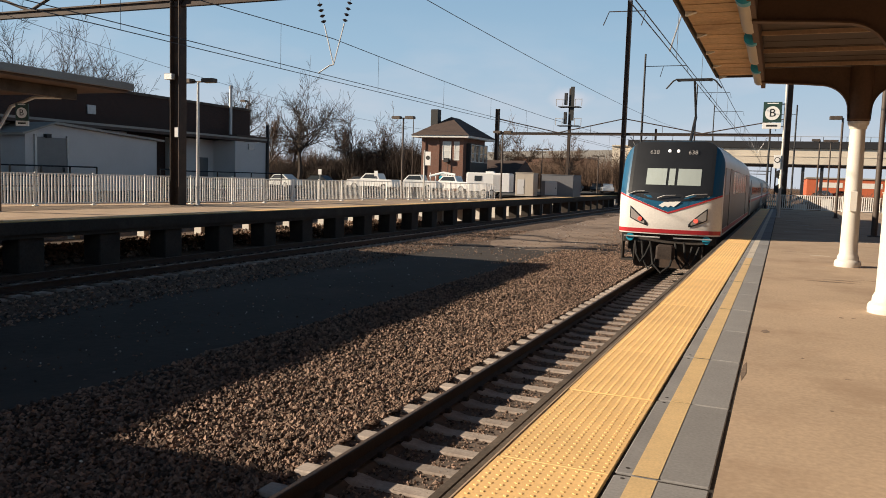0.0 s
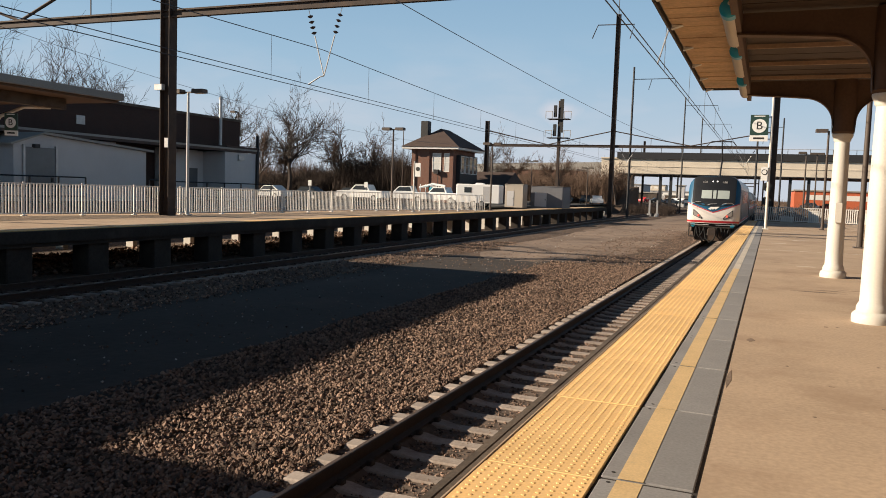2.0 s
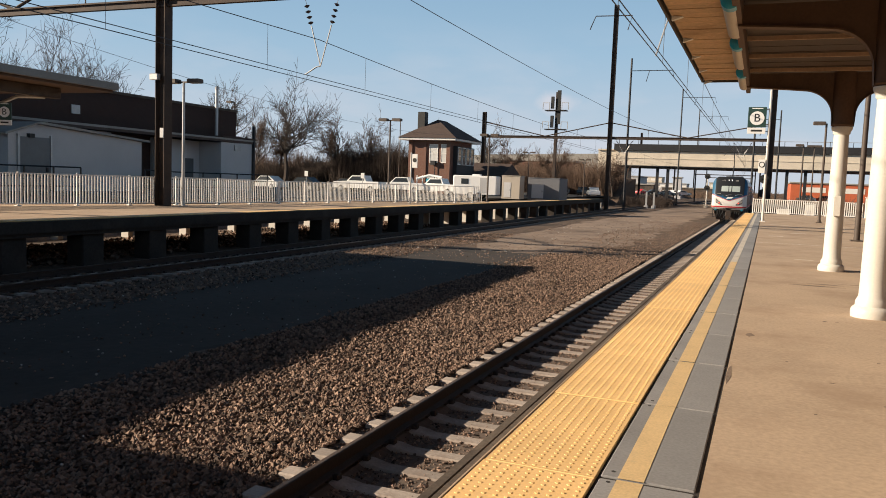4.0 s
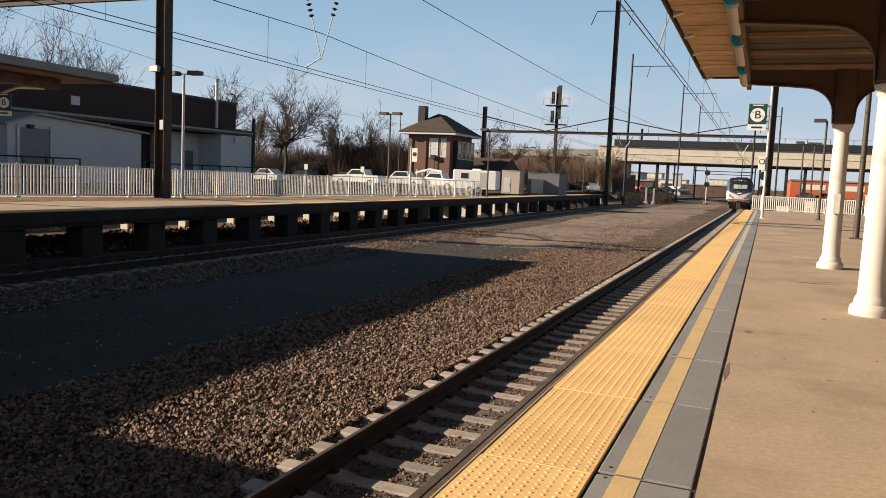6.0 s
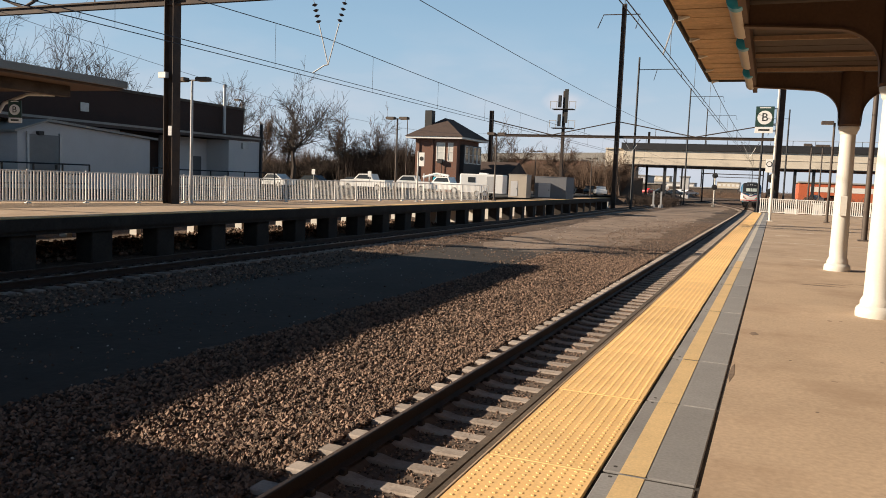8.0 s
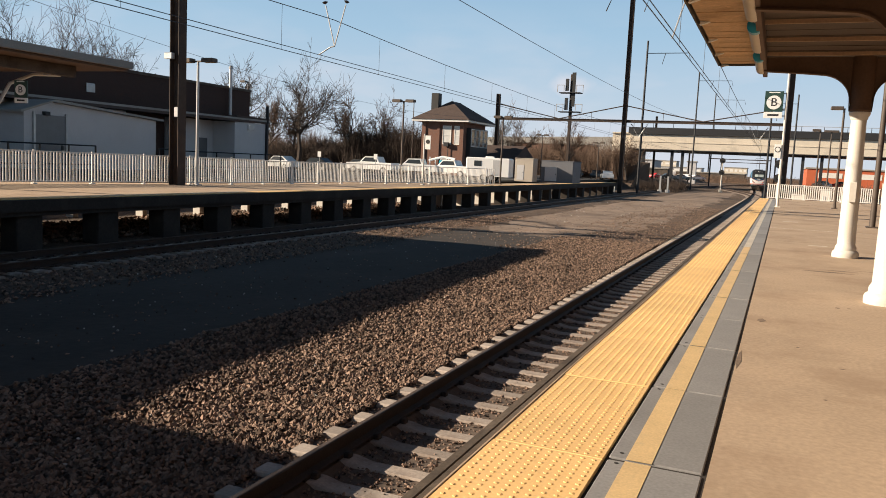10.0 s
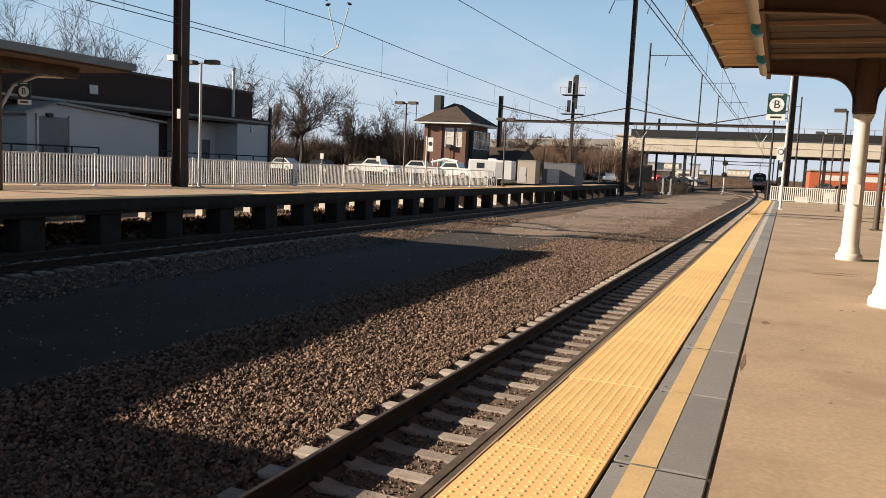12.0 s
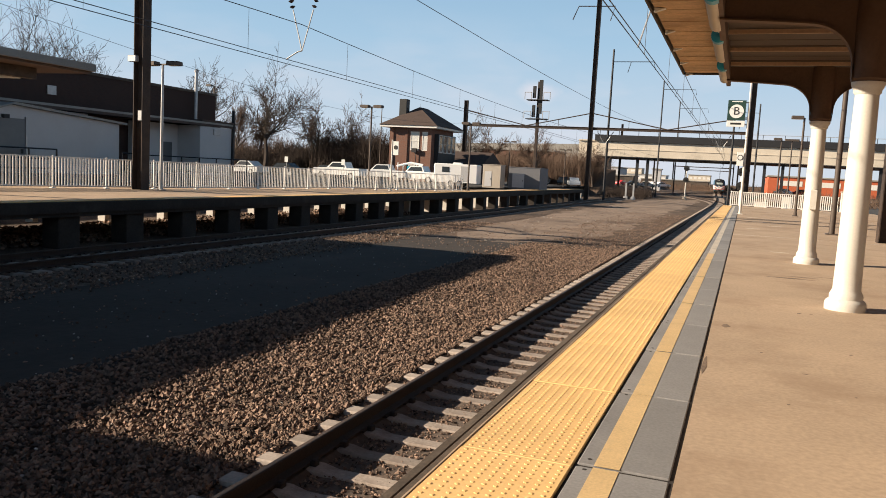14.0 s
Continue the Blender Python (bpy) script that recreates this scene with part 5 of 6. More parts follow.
def pickup(x, y, turn, paint, label):
    v = thing("pickup_truck", label, "vehicle", (x, y, -0.035), turn, "parked vehicles")
    body = [(-2.8, 0.45), (2.75, 0.45), (2.85, 0.7), (2.8, 1.12), (1.35, 1.2), (1.15, 1.22), (-2.75, 1.22), (-2.85, 0.7)]
    part("body", Shape().prism(body, "y", -0.95, 0.95), paint, v)
    cabin = [(1.2, 1.21), (0.55, 1.82), (-0.9, 1.86), (-1.2, 1.22)]
    part("cabin", Shape().prism(cabin, "y", -0.82, 0.82), paint, v)
    for s in (-1, 1):
        part("side_window", Shape().prism([(0.95, 1.28), (0.5, 1.72), (-0.8, 1.75), (-1.0, 1.28)], "y", s * 0.823, s * 0.835), GLASS, v)
        part("headlight", Shape().box(2.78, s * 0.72 - 0.15, 0.85, 2.87, s * 0.72 + 0.15, 1.05), TRIM, v)
    part("windscreen", Shape().add([(1.13, -0.72, 1.28), (1.13, 0.72, 1.28), (0.62, 0.68, 1.77), (0.62, -0.68, 1.77), (1.16, -0.72, 1.29), (1.16, 0.72, 1.29), (0.65, 0.68, 1.78), (0.65, -0.68, 1.78)],
                                   [(0, 1, 2, 3), (4, 5, 6, 7), (0, 1, 5, 4), (2, 3, 7, 6), (1, 2, 6, 5), (3, 0, 4, 7)]), GLASS, v)
    part("bumper", Shape().box(2.8, -0.9, 0.42, 2.98, 0.9, 0.66, 0.03), GALV, v)
    wheels(v, (-1.8, 1.85), 0.86, 0.38)


def sedan(x, y, turn, paint, label, base=-0.035):
    v = thing("car", label, "vehicle", (x, y, base), turn, "parked vehicles")
    body = [(-2.25, 0.3), (2.2, 0.3), (2.3, 0.55), (2.2, 0.78), (1.0, 0.92), (-1.6, 0.95), (-2.25, 0.88), (-2.3, 0.55)]
    part("body", Shape().prism(body, "y", -0.9, 0.9), paint, v)
    part("cabin", Shape().prism([(1.0, 0.91), (0.35, 1.42), (-0.9, 1.45), (-1.7, 0.94)], "y", -0.75, 0.75), paint, v)
    for s in (-1, 1):
        part("side_window", Shape().prism([(0.8, 0.97), (0.3, 1.36), (-0.85, 1.38), (-1.4, 0.99)], "y", s * 0.753, s * 0.765), GLASS, v)
    wheels(v, (-1.4, 1.4), 0.8, 0.32)


def box_trailer(x, y, turn):
    v = thing("box_trailer", "small white enclosed trailer parked by the fence", "trailer", (x, y, -0.035), turn, "parked vehicles")
    part("body", Shape().box(-2.1, -1.05, 0.45, 2.1, 1.05, 2.2, 0.08), CAR_WHITE, v)
    part("roof_vent", Shape().box(-0.4, -0.3, 2.2, 0.4, 0.3, 2.34, 0.03), CAR_WHITE, v)
    part("side_door", Shape().box(0.5, -1.08, 0.6, 1.2, -1.052, 2.0, 0.01), STUCCO, v)
    part("window", Shape().box(-1.3, -1.075, 1.4, -0.6, -1.052, 1.9), GLASS, v)
    wheels(v, (-0.4, 0.4), 0.95, 0.33)


pickup(-41.3, 77.1, 180, CAR_WHITE, "white pickup truck parked in sunlight")
pickup(-38.3, 81.8, 185, CAR_WHITE, "white pickup truck parked behind another")
pickup(-34.2, 82.4, 175, CAR_WHITE, "white utility pickup with gear on its bed")
sedan(-50.2, 72.4, 172, CAR_WHITE, "white car parked in the lot")
sedan(-46.7, 74.2, 178, CAR_DARK, "dark car parked in the lot")
sedan(-44.1, 78.9, 182, CAR_GREY, "grey car parked in the lot")
box_trailer(-25.3, 70.8, 8)
for k, (x, y) in enumerate(((-31, 128), (-28.5, 134), (-25.5, 128), (-33.5, 140))):
    sedan(x, y, 90 + 8 * k, (CAR_GREY, CAR_DARK, CAR_WHITE, CAR_DARK)[k], ("grey", "dark", "white", "dark")[k] + " car parked below the brush bank")
gear = thing("utility_body", "white ladder rack with a teal tool box on a truck bed", "equipment", (-35.3, 82.4, 1.2))
part("tool_box", Shape().box(0.0, -0.7, 0, 1.0, 0.7, 0.55, 0.03), TEAL, gear, "teal tool box")
for x in (-1.1, 0.9):
    for y in (-0.8, 0.72):
        part("rack_post", Shape().box(x - 0.04, y, 0, x + 0.04, y + 0.08, 0.9), CAR_WHITE, gear)
part("boom", Shape().tube([(-1.6, 0.1, 0.5), (0.1, 0.1, 0.95), (1.6, 0.1, 0.75)], 0.13, 8), CAR_WHITE, gear, "white folded boom")
for x, y in ((-52.5, 71.2), (-44.1, 70.6), (-37.8, 71.2), (-27.7, 74.6)):
    sp = plain_post(x, y, 2.1, 0.035, GALV, "small parking sign on a steel post", -0.04)
    part("board", Shape().box(-0.2, -0.05, 1.55, 0.2, -0.036, 2.1), SIGN_WHITE, sp)


# ---- trees and brush ----
def bare_tree(seed, x, y, h, spread, base=-0.1, material=None, label="bare winter tree with a forked grey-brown crown", depth=5, trunk=0.28):
    """A trunk that forks low into rising limbs, each with side shoots down to fine twigs."""
    rng = random.Random(seed)
    t = thing("tree", label, "tree", (x, y, base), 0, "bare trees")
    wood, twig = Shape(), Shape()

    def grow(p, d, length, r, level):
        n = 4 if level < 3 else 2
        pts, radii, dd = [p], [r], d
        for i in range(n):
            dd = (dd + Vector((rng.gauss(0, 0.10), rng.gauss(0, 0.10), rng.gauss(0.03, 0.06)))).normalized()
            pts.append(pts[-1] + dd * (length / n))
            radii.append(r * (1 - 0.55 * (i + 1) / n))
        (wood if level < 3 else twig).tube(pts, [max(a, 0.018) for a in radii], 6 if level < 2 else 4 if level < 3 else 3)
        if level >= depth:
            return
        kids = (4, 5, 5, 5, 4)[min(level, 4)]
        for k in range(kids):
            f = 1.0 if k == 0 else rng.uniform(0.55 if level == 0 else 0.25, 1.0)
            at = f * n
            a = min(int(at), n - 1)
            start = pts[a].lerp(pts[a + 1], at - a)
            turn, tilt = rng.uniform(0, 6.28), (rng.uniform(0.1, 0.3) if k == 0 else rng.uniform(0.45, 0.98)) * spread
            u = dd.cross(Vector((0, 0, 1)) if abs(dd.z) < 0.9 else Vector((1, 0, 0))).normalized()
            w = u.cross(dd)
            nd = (dd * math.cos(tilt) + (u * math.cos(turn) + w * math.sin(turn)) * math.sin(tilt) + Vector((0, 0, 0.10))).normalized()
            grow(start, nd, length * (rng.uniform(0.7, 0.9) if k == 0 else rng.uniform(0.45, 0.72)), r * ((0.45 if k == 0 else 0.40) + 0.35 * (1 - f)) * rng.uniform(0.8, 1.05), level + 1)
    grow(Vector((0, 0, 0)), Vector((0, 0, 1)), h * 0.33, trunk * 1.25, 0)
    part("trunk", wood, BARK, t)
    part("crown", twig, material or BARK, t, "fine bare twigs")


bare_tree(1, -63.0, 95, 16.0, 1.1, trunk=0.36)
bare_tree(2, -57.0, 98, 11.5, 1.1, trunk=0.22, label="bushy bare tree beside the car park", material=TWIG)
bare_tree(3, -70.0, 97, 11.5, 0.9, trunk=0.22, material=TWIG)
bare_tree(31, -67.0, 99, 10.5, 1.0, trunk=0.2, material=TWIG)
bare_tree(32, -54.0, 101, 10.5, 1.1, trunk=0.2, material=TWIG)
for seed, x, y, h in ((4, -86, 62, 24), (5, -80, 65, 25), (6, -75, 66, 23), (7, -70, 68, 19), (33, -90, 68, 25), (34, -77, 72, 22), (8, -62, 73, 19), (38, -83, 70, 22), (39, -73, 72, 20), (40, -63.5, 80, 19), (42, -93, 64, 24)):
    bare_tree(seed, x, y, h * 0.74, 1.15, trunk=0.34)
bare_tree(9, -49.0, 118, 10.0, 1.0, trunk=0.2)
bare_tree(10, -38.0, 122, 10.0, 1.0, trunk=0.18, material=TWIG)
bare_tree(11, -32.0, 130, 9.5, 1.0, trunk=0.18, material=TWIG)
bare_tree(12, -24.5, 140, 8.5, 1.0, trunk=0.16, material=TWIG)
bare_tree(13, -41.0, 118, 9.5, 1.0, trunk=0.18)


def brush(name, seed, n, x0, x1, y0, y1, h0, h1, material, label, base=-0.1):
    """A thicket of thin upright stems and twigs."""
    rng = random.Random(seed)
    s = Shape()
    for i in range(n):
        x, y = rng.uniform(x0, x1), rng.uniform(y0, y1)
        h = rng.uniform(h0, h1) * (0.75 + 0.25 * math.sin(x * 0.7 + seed) * math.sin(y * 0.5))
        lean = (rng.gauss(0, 0.16), rng.gauss(0, 0.16))
        z = base
        a, b, c = Vector((x, y, z)), Vector((x + lean[0] * h * 0.5, y + lean[1] * h * 0.5, z + h * 0.55)), Vector((x + lean[0] * h * 1.3, y + lean[1] * h * 1.3, z + h))
        s.tube([a, b, c], [0.035, 0.025, 0.01], 3)
        for k in range(5):
            p = a + (c - a) * rng.uniform(0.25, 0.9)
            q = p + Vector((rng.gauss(0, 0.35), rng.gauss(0, 0.35), rng.uniform(0.2, 0.9)))
            s.tube([p, q], [0.018, 0.006], 3)
    return solid(name, s, material, label, "shrubs", "stuff")


brush("brush", 21, 2600, -66, -43, 99, 112, 2.5, 6.0, TWIG_DARK, "dark bare thicket behind the car park")
brush("brush", 25, 2600, -57, -43, 97, 104, 4.5, 8.0, TWIG_DARK, "tall dark thicket beside the tower")
brush("brush", 28, 3200, -84, -52, 112, 120, 3.5, 7.0, TWIG, "brown bare thicket far behind the car park")
brush("brush", 27, 1200, -70, -58, 97, 103, 2.2, 4.2, TWIG_DARK, "dark bare hedge behind parked cars")
brush("brush", 22, 4400, -46, -24.5, 140, 156, 3.5, 8.0, TWIG, "red-brown bare brush on the bank")
brush("brush", 23, 500, -21, -14.5, 126, 150, 0.8, 2.2, TWIG_DARK, "low dark scrub beside the track", -1.5)
brush("brush", 24, 700, 3, 16, 80, 110, 0.8, 2.0, TWIG, "dry low scrub beyond the platform", -0.6)
brush("brush", 26, 4200, -75, 60, 300, 335, 1.5, 4.2, TWIG, "distant dark scrub line past the bridge", -1.3)
for k, (x, y) in enumerate(((-22, 205), (-26, 212), (-20, 222), (-30, 218), (-24, 236), (-33, 205), (9, 190), (13, 196))):
    sedan(x, y, 20 * k, (CAR_WHITE, CAR_DARK, CAR_WHITE, TRAIN_RED)[k % 4], ("white", "dark", "white", "red")[k % 4] + " car parked in the distance", -0.1)
bank = Shape().prism([(138, -1.6), (160, -1.6), (160, 3.4), (150, 2.6)], "x", -60, -23.5)
solid("brush_bank", bank, GROUND, "brown earth bank under the brush", "ground", "structure")
# ---- train ----
TRAIN, CAR_LENGTH = [], {"locomotive": 20.4, "passenger_coach": 25.9}
RUN = [(0.0, 24.4), (0.5, 30.5), (1.0, 37.0), (1.5, 43.5), (2.0, 50.0), (2.5, 56.4), (3.0, 62.8), (4.0, 76.0), (5.5, 97.0), (6.0, 105.2),
       (6.5, 113.3), (7.0, 120.3), (7.5, 127.3), (8.0, 134.0), (9.0, 150.5), (10.5, 175.5), (12.0, 200.0), (13.0, 216.0), (14.0, 232.0)]
HALF, ROOF, SHOULDER = 1.51, 4.15, 3.42


def nose(x, z):
    """How far back the cab's front lies at x across and z above the rail."""
    u = abs(x) / HALF
    y = 0.22 * u * u + 0.42 * max(0.0, u - 0.78) ** 2 / 0.05 * 0.5
    if z > 2.45:
        y += 0.40 * (z - 2.45) + 0.05 * (z - 2.45) ** 2
    if z < 1.6:
        y += 0.25 * (1.6 - z)
    return y


def skin(x0, x1, low, high, out, nx=24, nz=8, thick=0.012):
    """A patch of the cab's front between two curves, laid proud of the shell by out."""
    s = Shape()
    rings = []
    for i in range(nx + 1):
        x = x0 + (x1 - x0) * i / nx if x1 < HALF or x0 > -HALF else HALF * math.sin(math.pi * (i / nx - 0.5))
        a, b = low(x), high(x)
        rows = [a + (b - a) * k / nz for k in range(nz + 1)]
        rings.append([(x, nose(x, z) - out, z) for z in rows] + [(x, nose(x, z) - out + thick, z) for z in reversed(rows)])
    return s.loft(rings)


def roof_at(x):
    """The shell's upper outline across the car."""
    a = abs(x)
    return ROOF if a < 0.92 else SHOULDER + (ROOF - SHOULDER) * max(0.0, 1 - ((a - 0.92) / (HALF - 0.92)) ** 1.8) ** (1 / 1.8)


def locomotive():
    t = thing("locomotive", "silver, blue and black electric locomotive with a red stripe, running away", "locomotive")
    # shell: the front follows the nose, then straight sides
    across = [HALF * math.sin(math.pi * (i / 24 - 0.5)) for i in range(25)]
    body = Shape()
    body.loft([[(x, nose(x, 1.3 + (roof_at(x) - 1.3) * k / 14), 1.3 + (roof_at(x) - 1.3) * k / 14) for k in range(15)] for x in across], close=False, caps=False)
    for s in (-1, 1):
        edge = [(s * HALF, nose(HALF, 1.3 + (SHOULDER - 1.3) * k / 14), 1.3 + (SHOULDER - 1.3) * k / 14) for k in range(15)]
        body.loft([edge, [(x, 20.0, z) for x, y, z in edge]], close=False, caps=False)
    top = [(x, nose(x, roof_at(x)), roof_at(x)) for x in across]
    body.loft([top, [(x, 20.0, z) for x, y, z in top]], close=False, caps=False)
    body.add([(-HALF, 20, 1.3), (HALF, 20, 1.3), (HALF, 20, SHOULDER), (0.92, 20, ROOF), (-0.92, 20, ROOF), (-HALF, 20, SHOULDER)], [(0, 1, 2, 3, 4, 5)])
    shell = part("shell", body, SILVER, t, "silver painted body shell", smooth=True)

    def vee(x):
        return 1.99 + 0.56 * (abs(x) / HALF) ** 1.05
    part("blue_shield", skin(-HALF, HALF, vee, roof_at, 0.010), TRAIN_BLUE, shell, "blue upper front")
    part("red_line", skin(-HALF, HALF, lambda x: vee(x) - 0.055, lambda x: vee(x) - 0.005, 0.016, 24, 1), TRAIN_RED, shell, "thin red chevron")

    def mask_low(x):
        return 2.30 + 0.22 * (abs(x) / 1.2) ** 2
    part("black_mask", skin(-1.24, 1.24, mask_low, lambda x: roof_at(x) - 0.005, 0.022), TRAIN_BLACK, shell, "black windscreen surround")
    for a, b in ((-0.72, -0.12), (-0.05, 0.13), (0.21, 0.88)):
        w = part("windscreen", skin(a, b, lambda x: 2.80, lambda x: 3.30, 0.032, 4, 4), TRAIN_GLASS, shell, "windscreen pane with a pale sky reflection in its colour")
    for a, b, z in ((-1.18, -0.72, 2.50), (-0.32, 0.2, 2.40), (0.5, 1.1, 2.46)):
        part("wiper", Shape().tube([(a, nose(a, z) - 0.06, z), (a * 0.6 + b * 0.4, nose(a, z) - 0.09, z + 0.08), (b, nose(b, z) - 0.06, z + 0.1)], 0.016, 5), GALV, shell)
    part("red_stripe", skin(-HALF, HALF, lambda x: 1.34, lambda x: 1.46, 0.014, 24, 1), TRAIN_RED, shell, "red stripe along the lower edge")
    for s in (-1, 1):
        def lo(x, grow=0.0):
            u = (abs(x) - 0.60) / 0.54
            return 1.55 + 0.22 * u ** 1.3 - grow if u > 0 else 1.55 - grow

        def hi(x, grow=0.0):
            u = max((abs(x) - 0.60) / 0.54, 0.0)
            return 1.62 + 0.52 * u ** 0.85 + grow
        a, b = sorted((s * 0.61, s * 1.14))
        h = part("headlight_pod", skin(a, b, lo, hi, 0.018, 12, 4), TRAIN_BLACK, shell, "dark wedge-shaped light pod")
        a, b = sorted((s * 0.68, s * 1.11))
        part("pod_lens", skin(a, b, lambda x: lo(x, -0.035), lambda x: hi(x, -0.045), 0.026, 12, 4), POD_LENS, h, "smoky clear lens")
        cx = s * 0.72
        part("tail_light", Shape().tube([(cx + s * 0.10, nose(cx, 1.74) - 0.045, 1.75), (cx + s * 0.10, nose(cx, 1.74) + 0.03, 1.75)], [0.06, 0.075], 14), RED_LIGHT, h, "glowing red tail light")
        part("side_band", Shape().box(min(s * (HALF + 0.007), s * (HALF + 0.012)), 1.3, 2.55, max(s * (HALF + 0.007), s * (HALF + 0.012)), 3.2, SHOULDER - 0.05), TRAIN_BLUE, shell)
        # overlay panel that darkens the side as if in shade
        part("side_panel", Shape().box(min(s * (HALF + 0.001), s * (HALF + 0.006)), 0.95, 1.52, max(s * (HALF + 0.001), s * (HALF + 0.006)), 19.98, SHOULDER - 0.04), SIDE_STEEL, shell, "grey side panels darkened for the shaded side")
        for y in (3.5, 16.0):
            part("cab_door", Shape().box(min(s * HALF, s * (HALF + 0.02)), y, 1.5, max(s * HALF, s * (HALF + 0.02)), y + 0.8, 3.4, 0.005), TRAIN_BLACK, shell)
        for k in range(6):
            part("louvre", Shape().box(min(s * HALF, s * (HALF + 0.015)), 5.4 + k * 1.7, 2.55, max(s * HALF, s * (HALF + 0.015)), 6.7 + k * 1.7, 3.35, 0.004), CAR_GREY, shell)
        part("side_stripe", Shape().box(min(s * HALF, s * (HALF + 0.012)), 1.0, 1.37, max(s * HALF, s * (HALF + 0.012)), 20, 1.50), TRAIN_RED, shell)
        part("buffer_lamp", Shape().tube([(s * 1.13, 0.25, 1.17), (s * 1.13, 0.55, 1.17)], 0.12, 12), TEAL, t, "teal hose cap")
        part("step", Shape().box(s * 1.2 - 0.18, 0.35, 0.42, s * 1.2 + 0.18, 0.8, 0.48).box(s * 1.2 - 0.2, 0.4, 0.42, s * 1.2 - 0.16, 0.75, 1.3).box(s * 1.2 + 0.16, 0.4, 0.42, s * 1.2 + 0.2, 0.75, 1.3), UNDERSIDE, t)
        part("hand_rail", Shape().tube([(s * 0.2, 0.05, 1.2), (s * 1.3, 0.2, 1.2)], 0.025, 6), GALV, t)
    # numbers and lamps over the windscreen
    for x in (-0.56, 0.58):
        y = nose(x, 3.83)
        lettering("road_number", "638", 0.19, CONCRETE_GREY, shell, pose(x, y - 0.055, 3.80, 90 - 24, 0, 0), 0.004)
    for x in (-0.12, 0.14):
        part("head_lamp", Shape().tube([(x, nose(x, 3.86) - 0.06, 3.84), (x, nose(x, 3.86) + 0.05, 3.86)], 0.045, 14), WHITE_LIGHT, shell, "white marker lamp")
    # plain wedge mark
    mk = Shape()
    for k in range(3):
        x0 = -0.28 + k * 0.16
        z0 = 2.12 + 0.012 * k
        mk.add([(x0, nose(x0, 2.2) - 0.03, z0 + 0.06), (x0 + 0.13, nose(x0, 2.2) - 0.03, z0), (x0 + 0.33, nose(x0, 2.2) - 0.03, z0 + 0.17), (x0 + 0.16, nose(x0, 2.2) - 0.03, z0 + 0.17),
                (x0, nose(x0, 2.2) - 0.012, z0 + 0.06), (x0 + 0.13, nose(x0, 2.2) - 0.012, z0), (x0 + 0.33, nose(x0, 2.2) - 0.012, z0 + 0.17), (x0 + 0.16, nose(x0, 2.2) - 0.012, z0 + 0.17)],
               [(0, 1, 2, 3), (7, 6, 5, 4), (0, 1, 5, 4), (1, 2, 6, 5), (2, 3, 7, 6), (3, 0, 4, 7)])
    part("wedge_mark", mk, SIGN_WHITE, shell, "white wedge-shaped mark")
    # underframe, coupler, plough, bogies
    part("underframe", Shape().box(-1.25, 0.7, 0.75, 1.25, 19.6, 1.3), UNDERSIDE, t)
    part("buffer_beam", Shape().box(-1.35, 0.32, 1.02, 1.35, 0.7, 1.3, 0.02), UNDERSIDE, t)
    part("coupler", Shape().tube([(0.05, -0.35, 0.82), (0.05, 0.6, 0.85)], [0.16, 0.13], 10).box(-0.22, -0.55, 0.6, 0.3, -0.2, 1.02, 0.06), RUSTY, t, "rusty knuckle coupler")
    for a, b, z in ((-0.75, -0.2, 0.25), (0.25, 0.75, 0.3), (-0.5, 0.3, 0.15), (-0.95, -0.5, 0.45), (0.5, 0.95, 0.4)):
        part("brake_hose", Shape().tube([(a, 0.2, 1.05), (a * 0.8 + b * 0.2, -0.1, z + 0.25), ((a + b) / 2, -0.15, z), (a * 0.2 + b * 0.8, -0.05, z + 0.2), (b, 0.2, 0.95)], 0.035, 7), TYRE, t)
    part("plough", Shape().prism([(-1.2, 0.9), (1.2, 0.9), (1.05, 0.22), (-1.05, 0.22)], "y", 0.75, 0.85), RUSTY, t)
    for y in (4.2, 16.2):
        b = part("bogie", Shape().box(-1.1, y - 1.9, 0.45, -0.95, y + 1.9, 0.95, 0.05).box(0.95, y - 1.9, 0.45, 1.1, y + 1.9, 0.95, 0.05).box(-0.95, y - 0.3, 0.5, 0.95, y + 0.3, 0.85), UNDERSIDE, t)
        for k in (-1.3, 1.3):
            part("wheelset", Shape().tube([(-0.80, y + k, 0.52), (-0.68, y + k, 0.52)], 0.52, 20).tube([(0.68, y + k, 0.52), (0.80, y + k, 0.52)], 0.52, 20).tube([(-0.68, y + k, 0.52), (0.68, y + k, 0.52)], 0.09, 8), UNDERSIDE, b)
    # roof gear and the raised pantograph
    for y in (9.0, 11.5, 14.0):
        part("roof_box", Shape().box(-0.8, y, ROOF - 0.02, 0.8, y + 1.9, ROOF + 0.22, 0.05), CAR_GREY, t)
    py = 5.0
    pan = part("pantograph", Shape().tube([(0, py - 0.2, 4.2), (0, py + 1.4, 5.35)], 0.055, 6).tube([(0, py + 1.4, 5.35), (0, py + 0.3, 6.55)], 0.04, 6).box(-0.5, py - 0.5, 4.12, 0.5, py + 0.5, 4.24), DARK_STEEL, t, "raised black pantograph")
    part("pan_head", Shape().tube([(-0.95, py + 0.1, 6.25), (-0.72, py + 0.1, 6.52), (-0.6, py + 0.1, 6.58), (0.6, py + 0.1, 6.58), (0.72, py + 0.1, 6.52), (0.95, py + 0.1, 6.25)], 0.03, 6)
         .tube([(-0.6, py + 0.5, 6.58), (0.6, py + 0.5, 6.58)], 0.03, 6).box(-0.6, py + 0.1, 6.54, -0.5, py + 0.5, 6.57).box(0.5, py + 0.1, 6.54, 0.6, py + 0.5, 6.57), DARK_STEEL, pan)
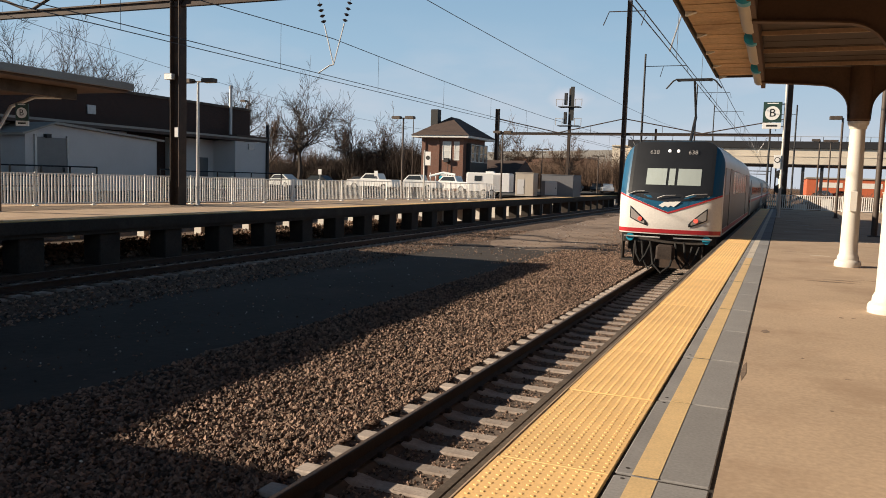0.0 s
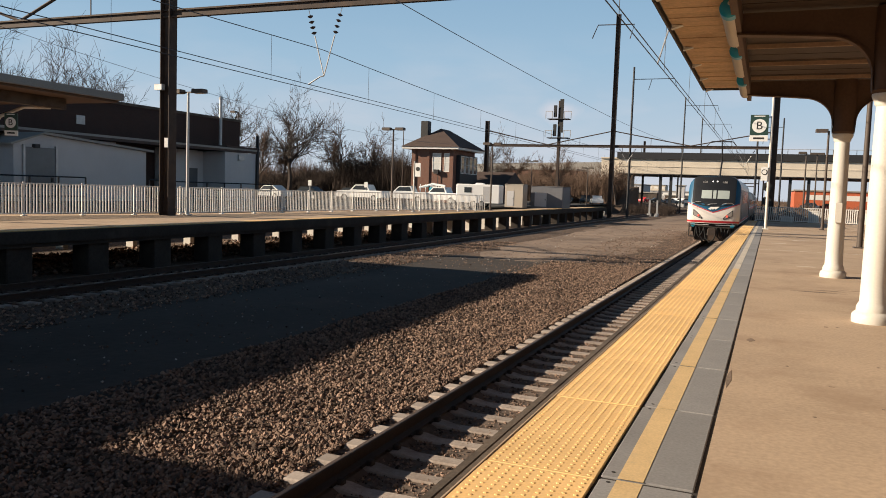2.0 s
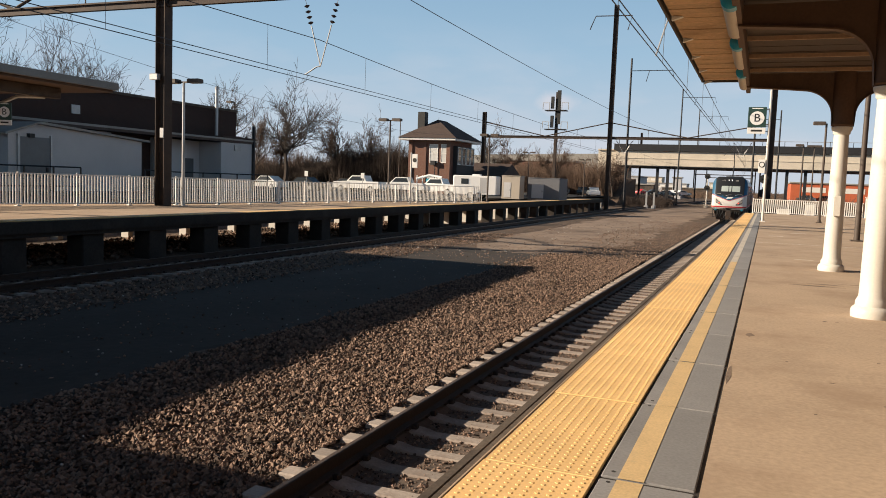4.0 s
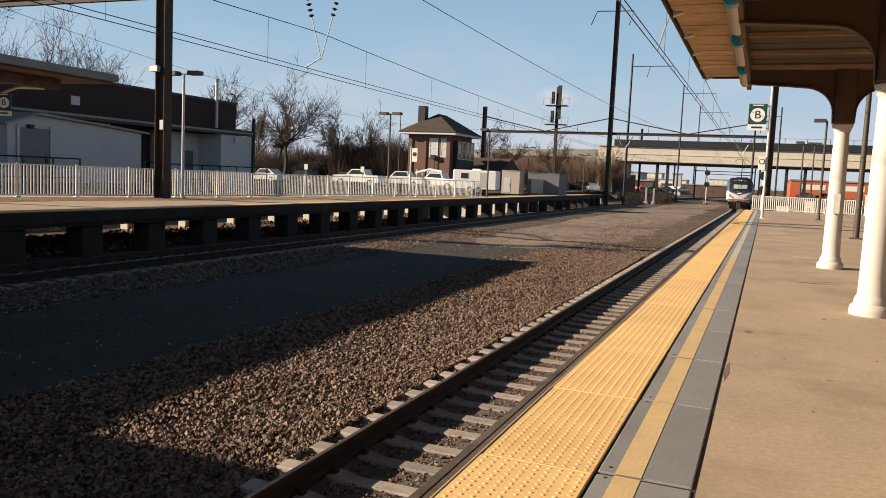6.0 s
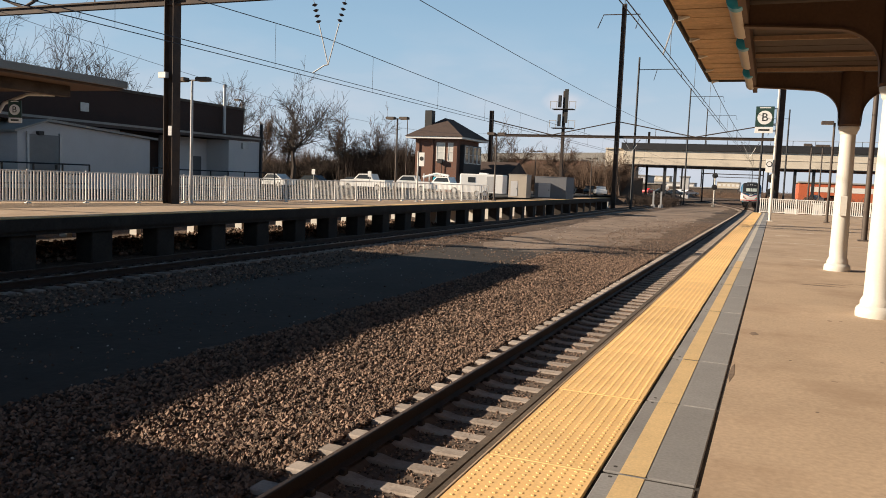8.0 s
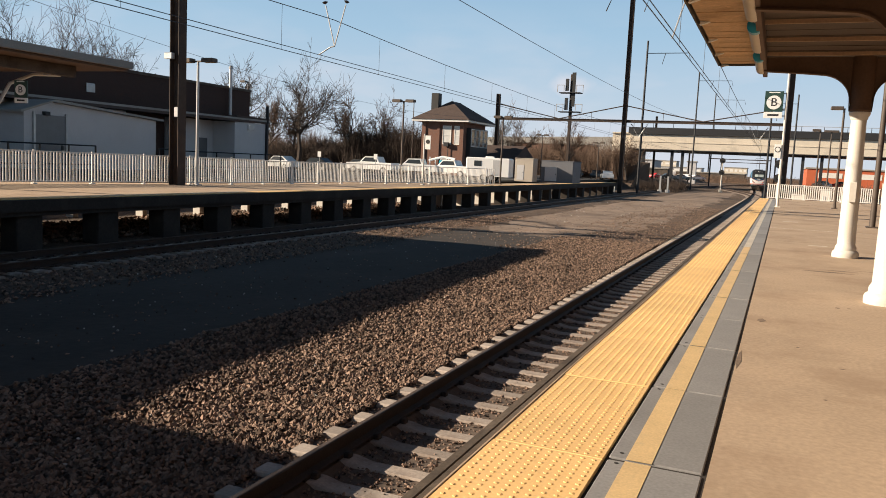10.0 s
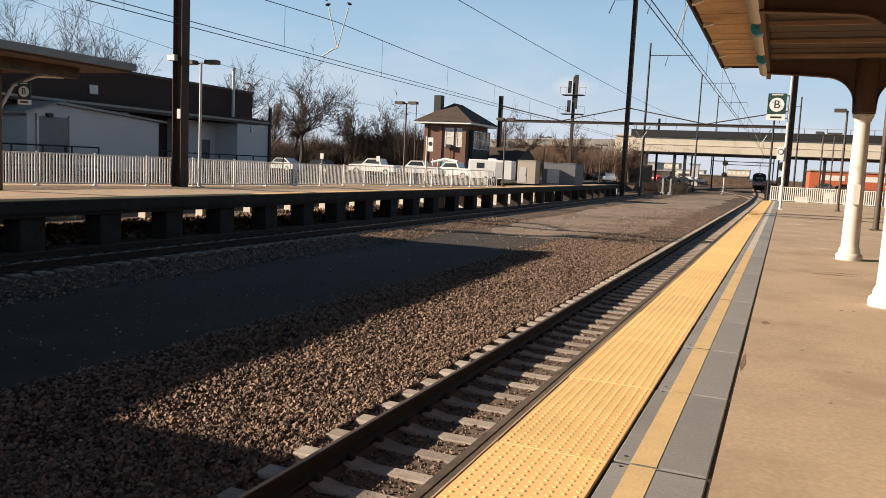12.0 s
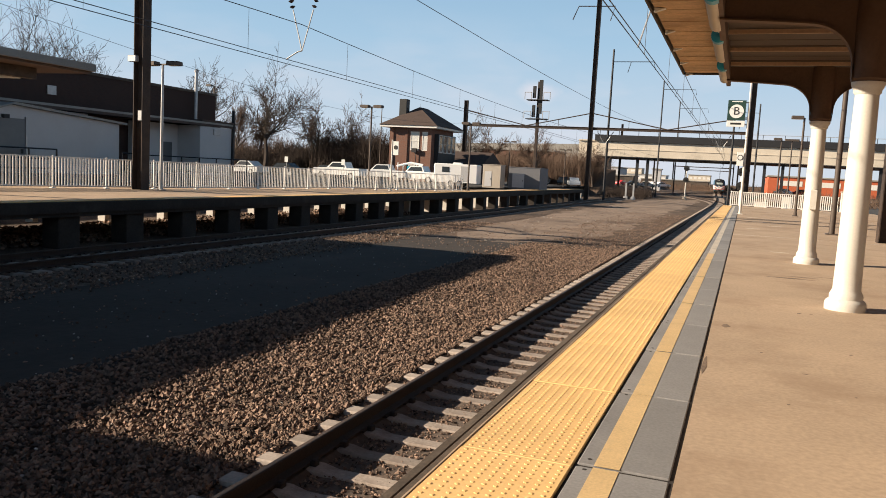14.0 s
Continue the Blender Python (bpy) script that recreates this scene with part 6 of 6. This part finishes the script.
    TRAIN.append((t, 0.0))
    return t


def coach(back, label):
    c = thing("passenger_coach", label, "railway coach", group="coaches of the train")
    prof = [(-1.36, 1.15), (-1.50, 1.6), (-1.54, 2.2), (-1.50, 2.8), (-1.36, 3.3), (-1.05, 3.65), (-0.5, 3.83), (0.5, 3.83), (1.05, 3.65), (1.36, 3.3), (1.50, 2.8), (1.54, 2.2), (1.50, 1.6), (1.36, 1.15)]
    shell = part("shell", Shape().prism(prof, "y", 0.45, 25.5), STAINLESS, c, "stainless steel tube body", smooth=True)
    part("end_door", Shape().box(-0.45, 0.15, 1.2, 0.45, 0.45, 3.4, 0.03), TYRE, c)
    for s in (-1, 1):
        lo, hi = sorted((s * 1.525, s * 1.55))
        part("window_band", Shape().box(lo, 3.0, 2.35, hi, 23.0, 2.85), TRAIN_BLACK, shell, "dark window band")
        for k in range(11):
            a, b = sorted((s * 1.55, s * 1.556))
            part("window", Shape().box(a, 3.3 + k * 1.78, 2.4, b, 4.7 + k * 1.78, 2.8), GLASS, shell)
        for y in (1.2, 23.9):
            a, b = sorted((s * 1.53, s * 1.56))
            part("door", Shape().box(a, y, 1.3, b, y + 0.85, 3.2), GALV, shell)
        a, b = sorted((s * 1.53, s * 1.552))
        part("stripe", Shape().box(a, 0.6, 1.98, b, 25.3, 2.12), TRAIN_RED, shell, "red stripe")
        part("stripe", Shape().box(a, 0.6, 2.13, b, 25.3, 2.2), SIGN_WHITE, shell, "white stripe")
    part("underframe", Shape().box(-1.2, 2, 0.6, 1.2, 24, 1.15), UNDERSIDE, c)
    for y in (3.6, 22.2):
        b = part("bogie", Shape().box(-1.15, y - 1.5, 0.35, 1.15, y + 1.5, 0.8, 0.05), UNDERSIDE, c)
        for k in (-1.1, 1.1):
            part("wheelset", Shape().tube([(-0.80, y + k, 0.46), (-0.68, y + k, 0.46)], 0.46, 16).tube([(0.68, y + k, 0.46), (0.80, y + k, 0.46)], 0.46, 16), UNDERSIDE, b)
    TRAIN.append((c, back))


locomotive()
for k in range(4):
    coach(20.6 + k * 26.0, "stainless steel passenger coach with a red side stripe")


# ---- what moves ----
def motions():
    for ob, back in TRAIN:
        rows = []
        for t, y in RUN:
            a, b = y + back + 2.5, y + back + CAR_LENGTH[ob.name.split(".")[0]] - 2.5
            yaw = math.degrees(math.atan2(-(near_line(b) - near_line(a)), b - a))
            rows.append((t, pose(near_line(a) + 2.5 * math.sin(radians(yaw)), y + back, RAIL_Z, 0, 0, yaw)))
        walk(ob, rows)


motions()
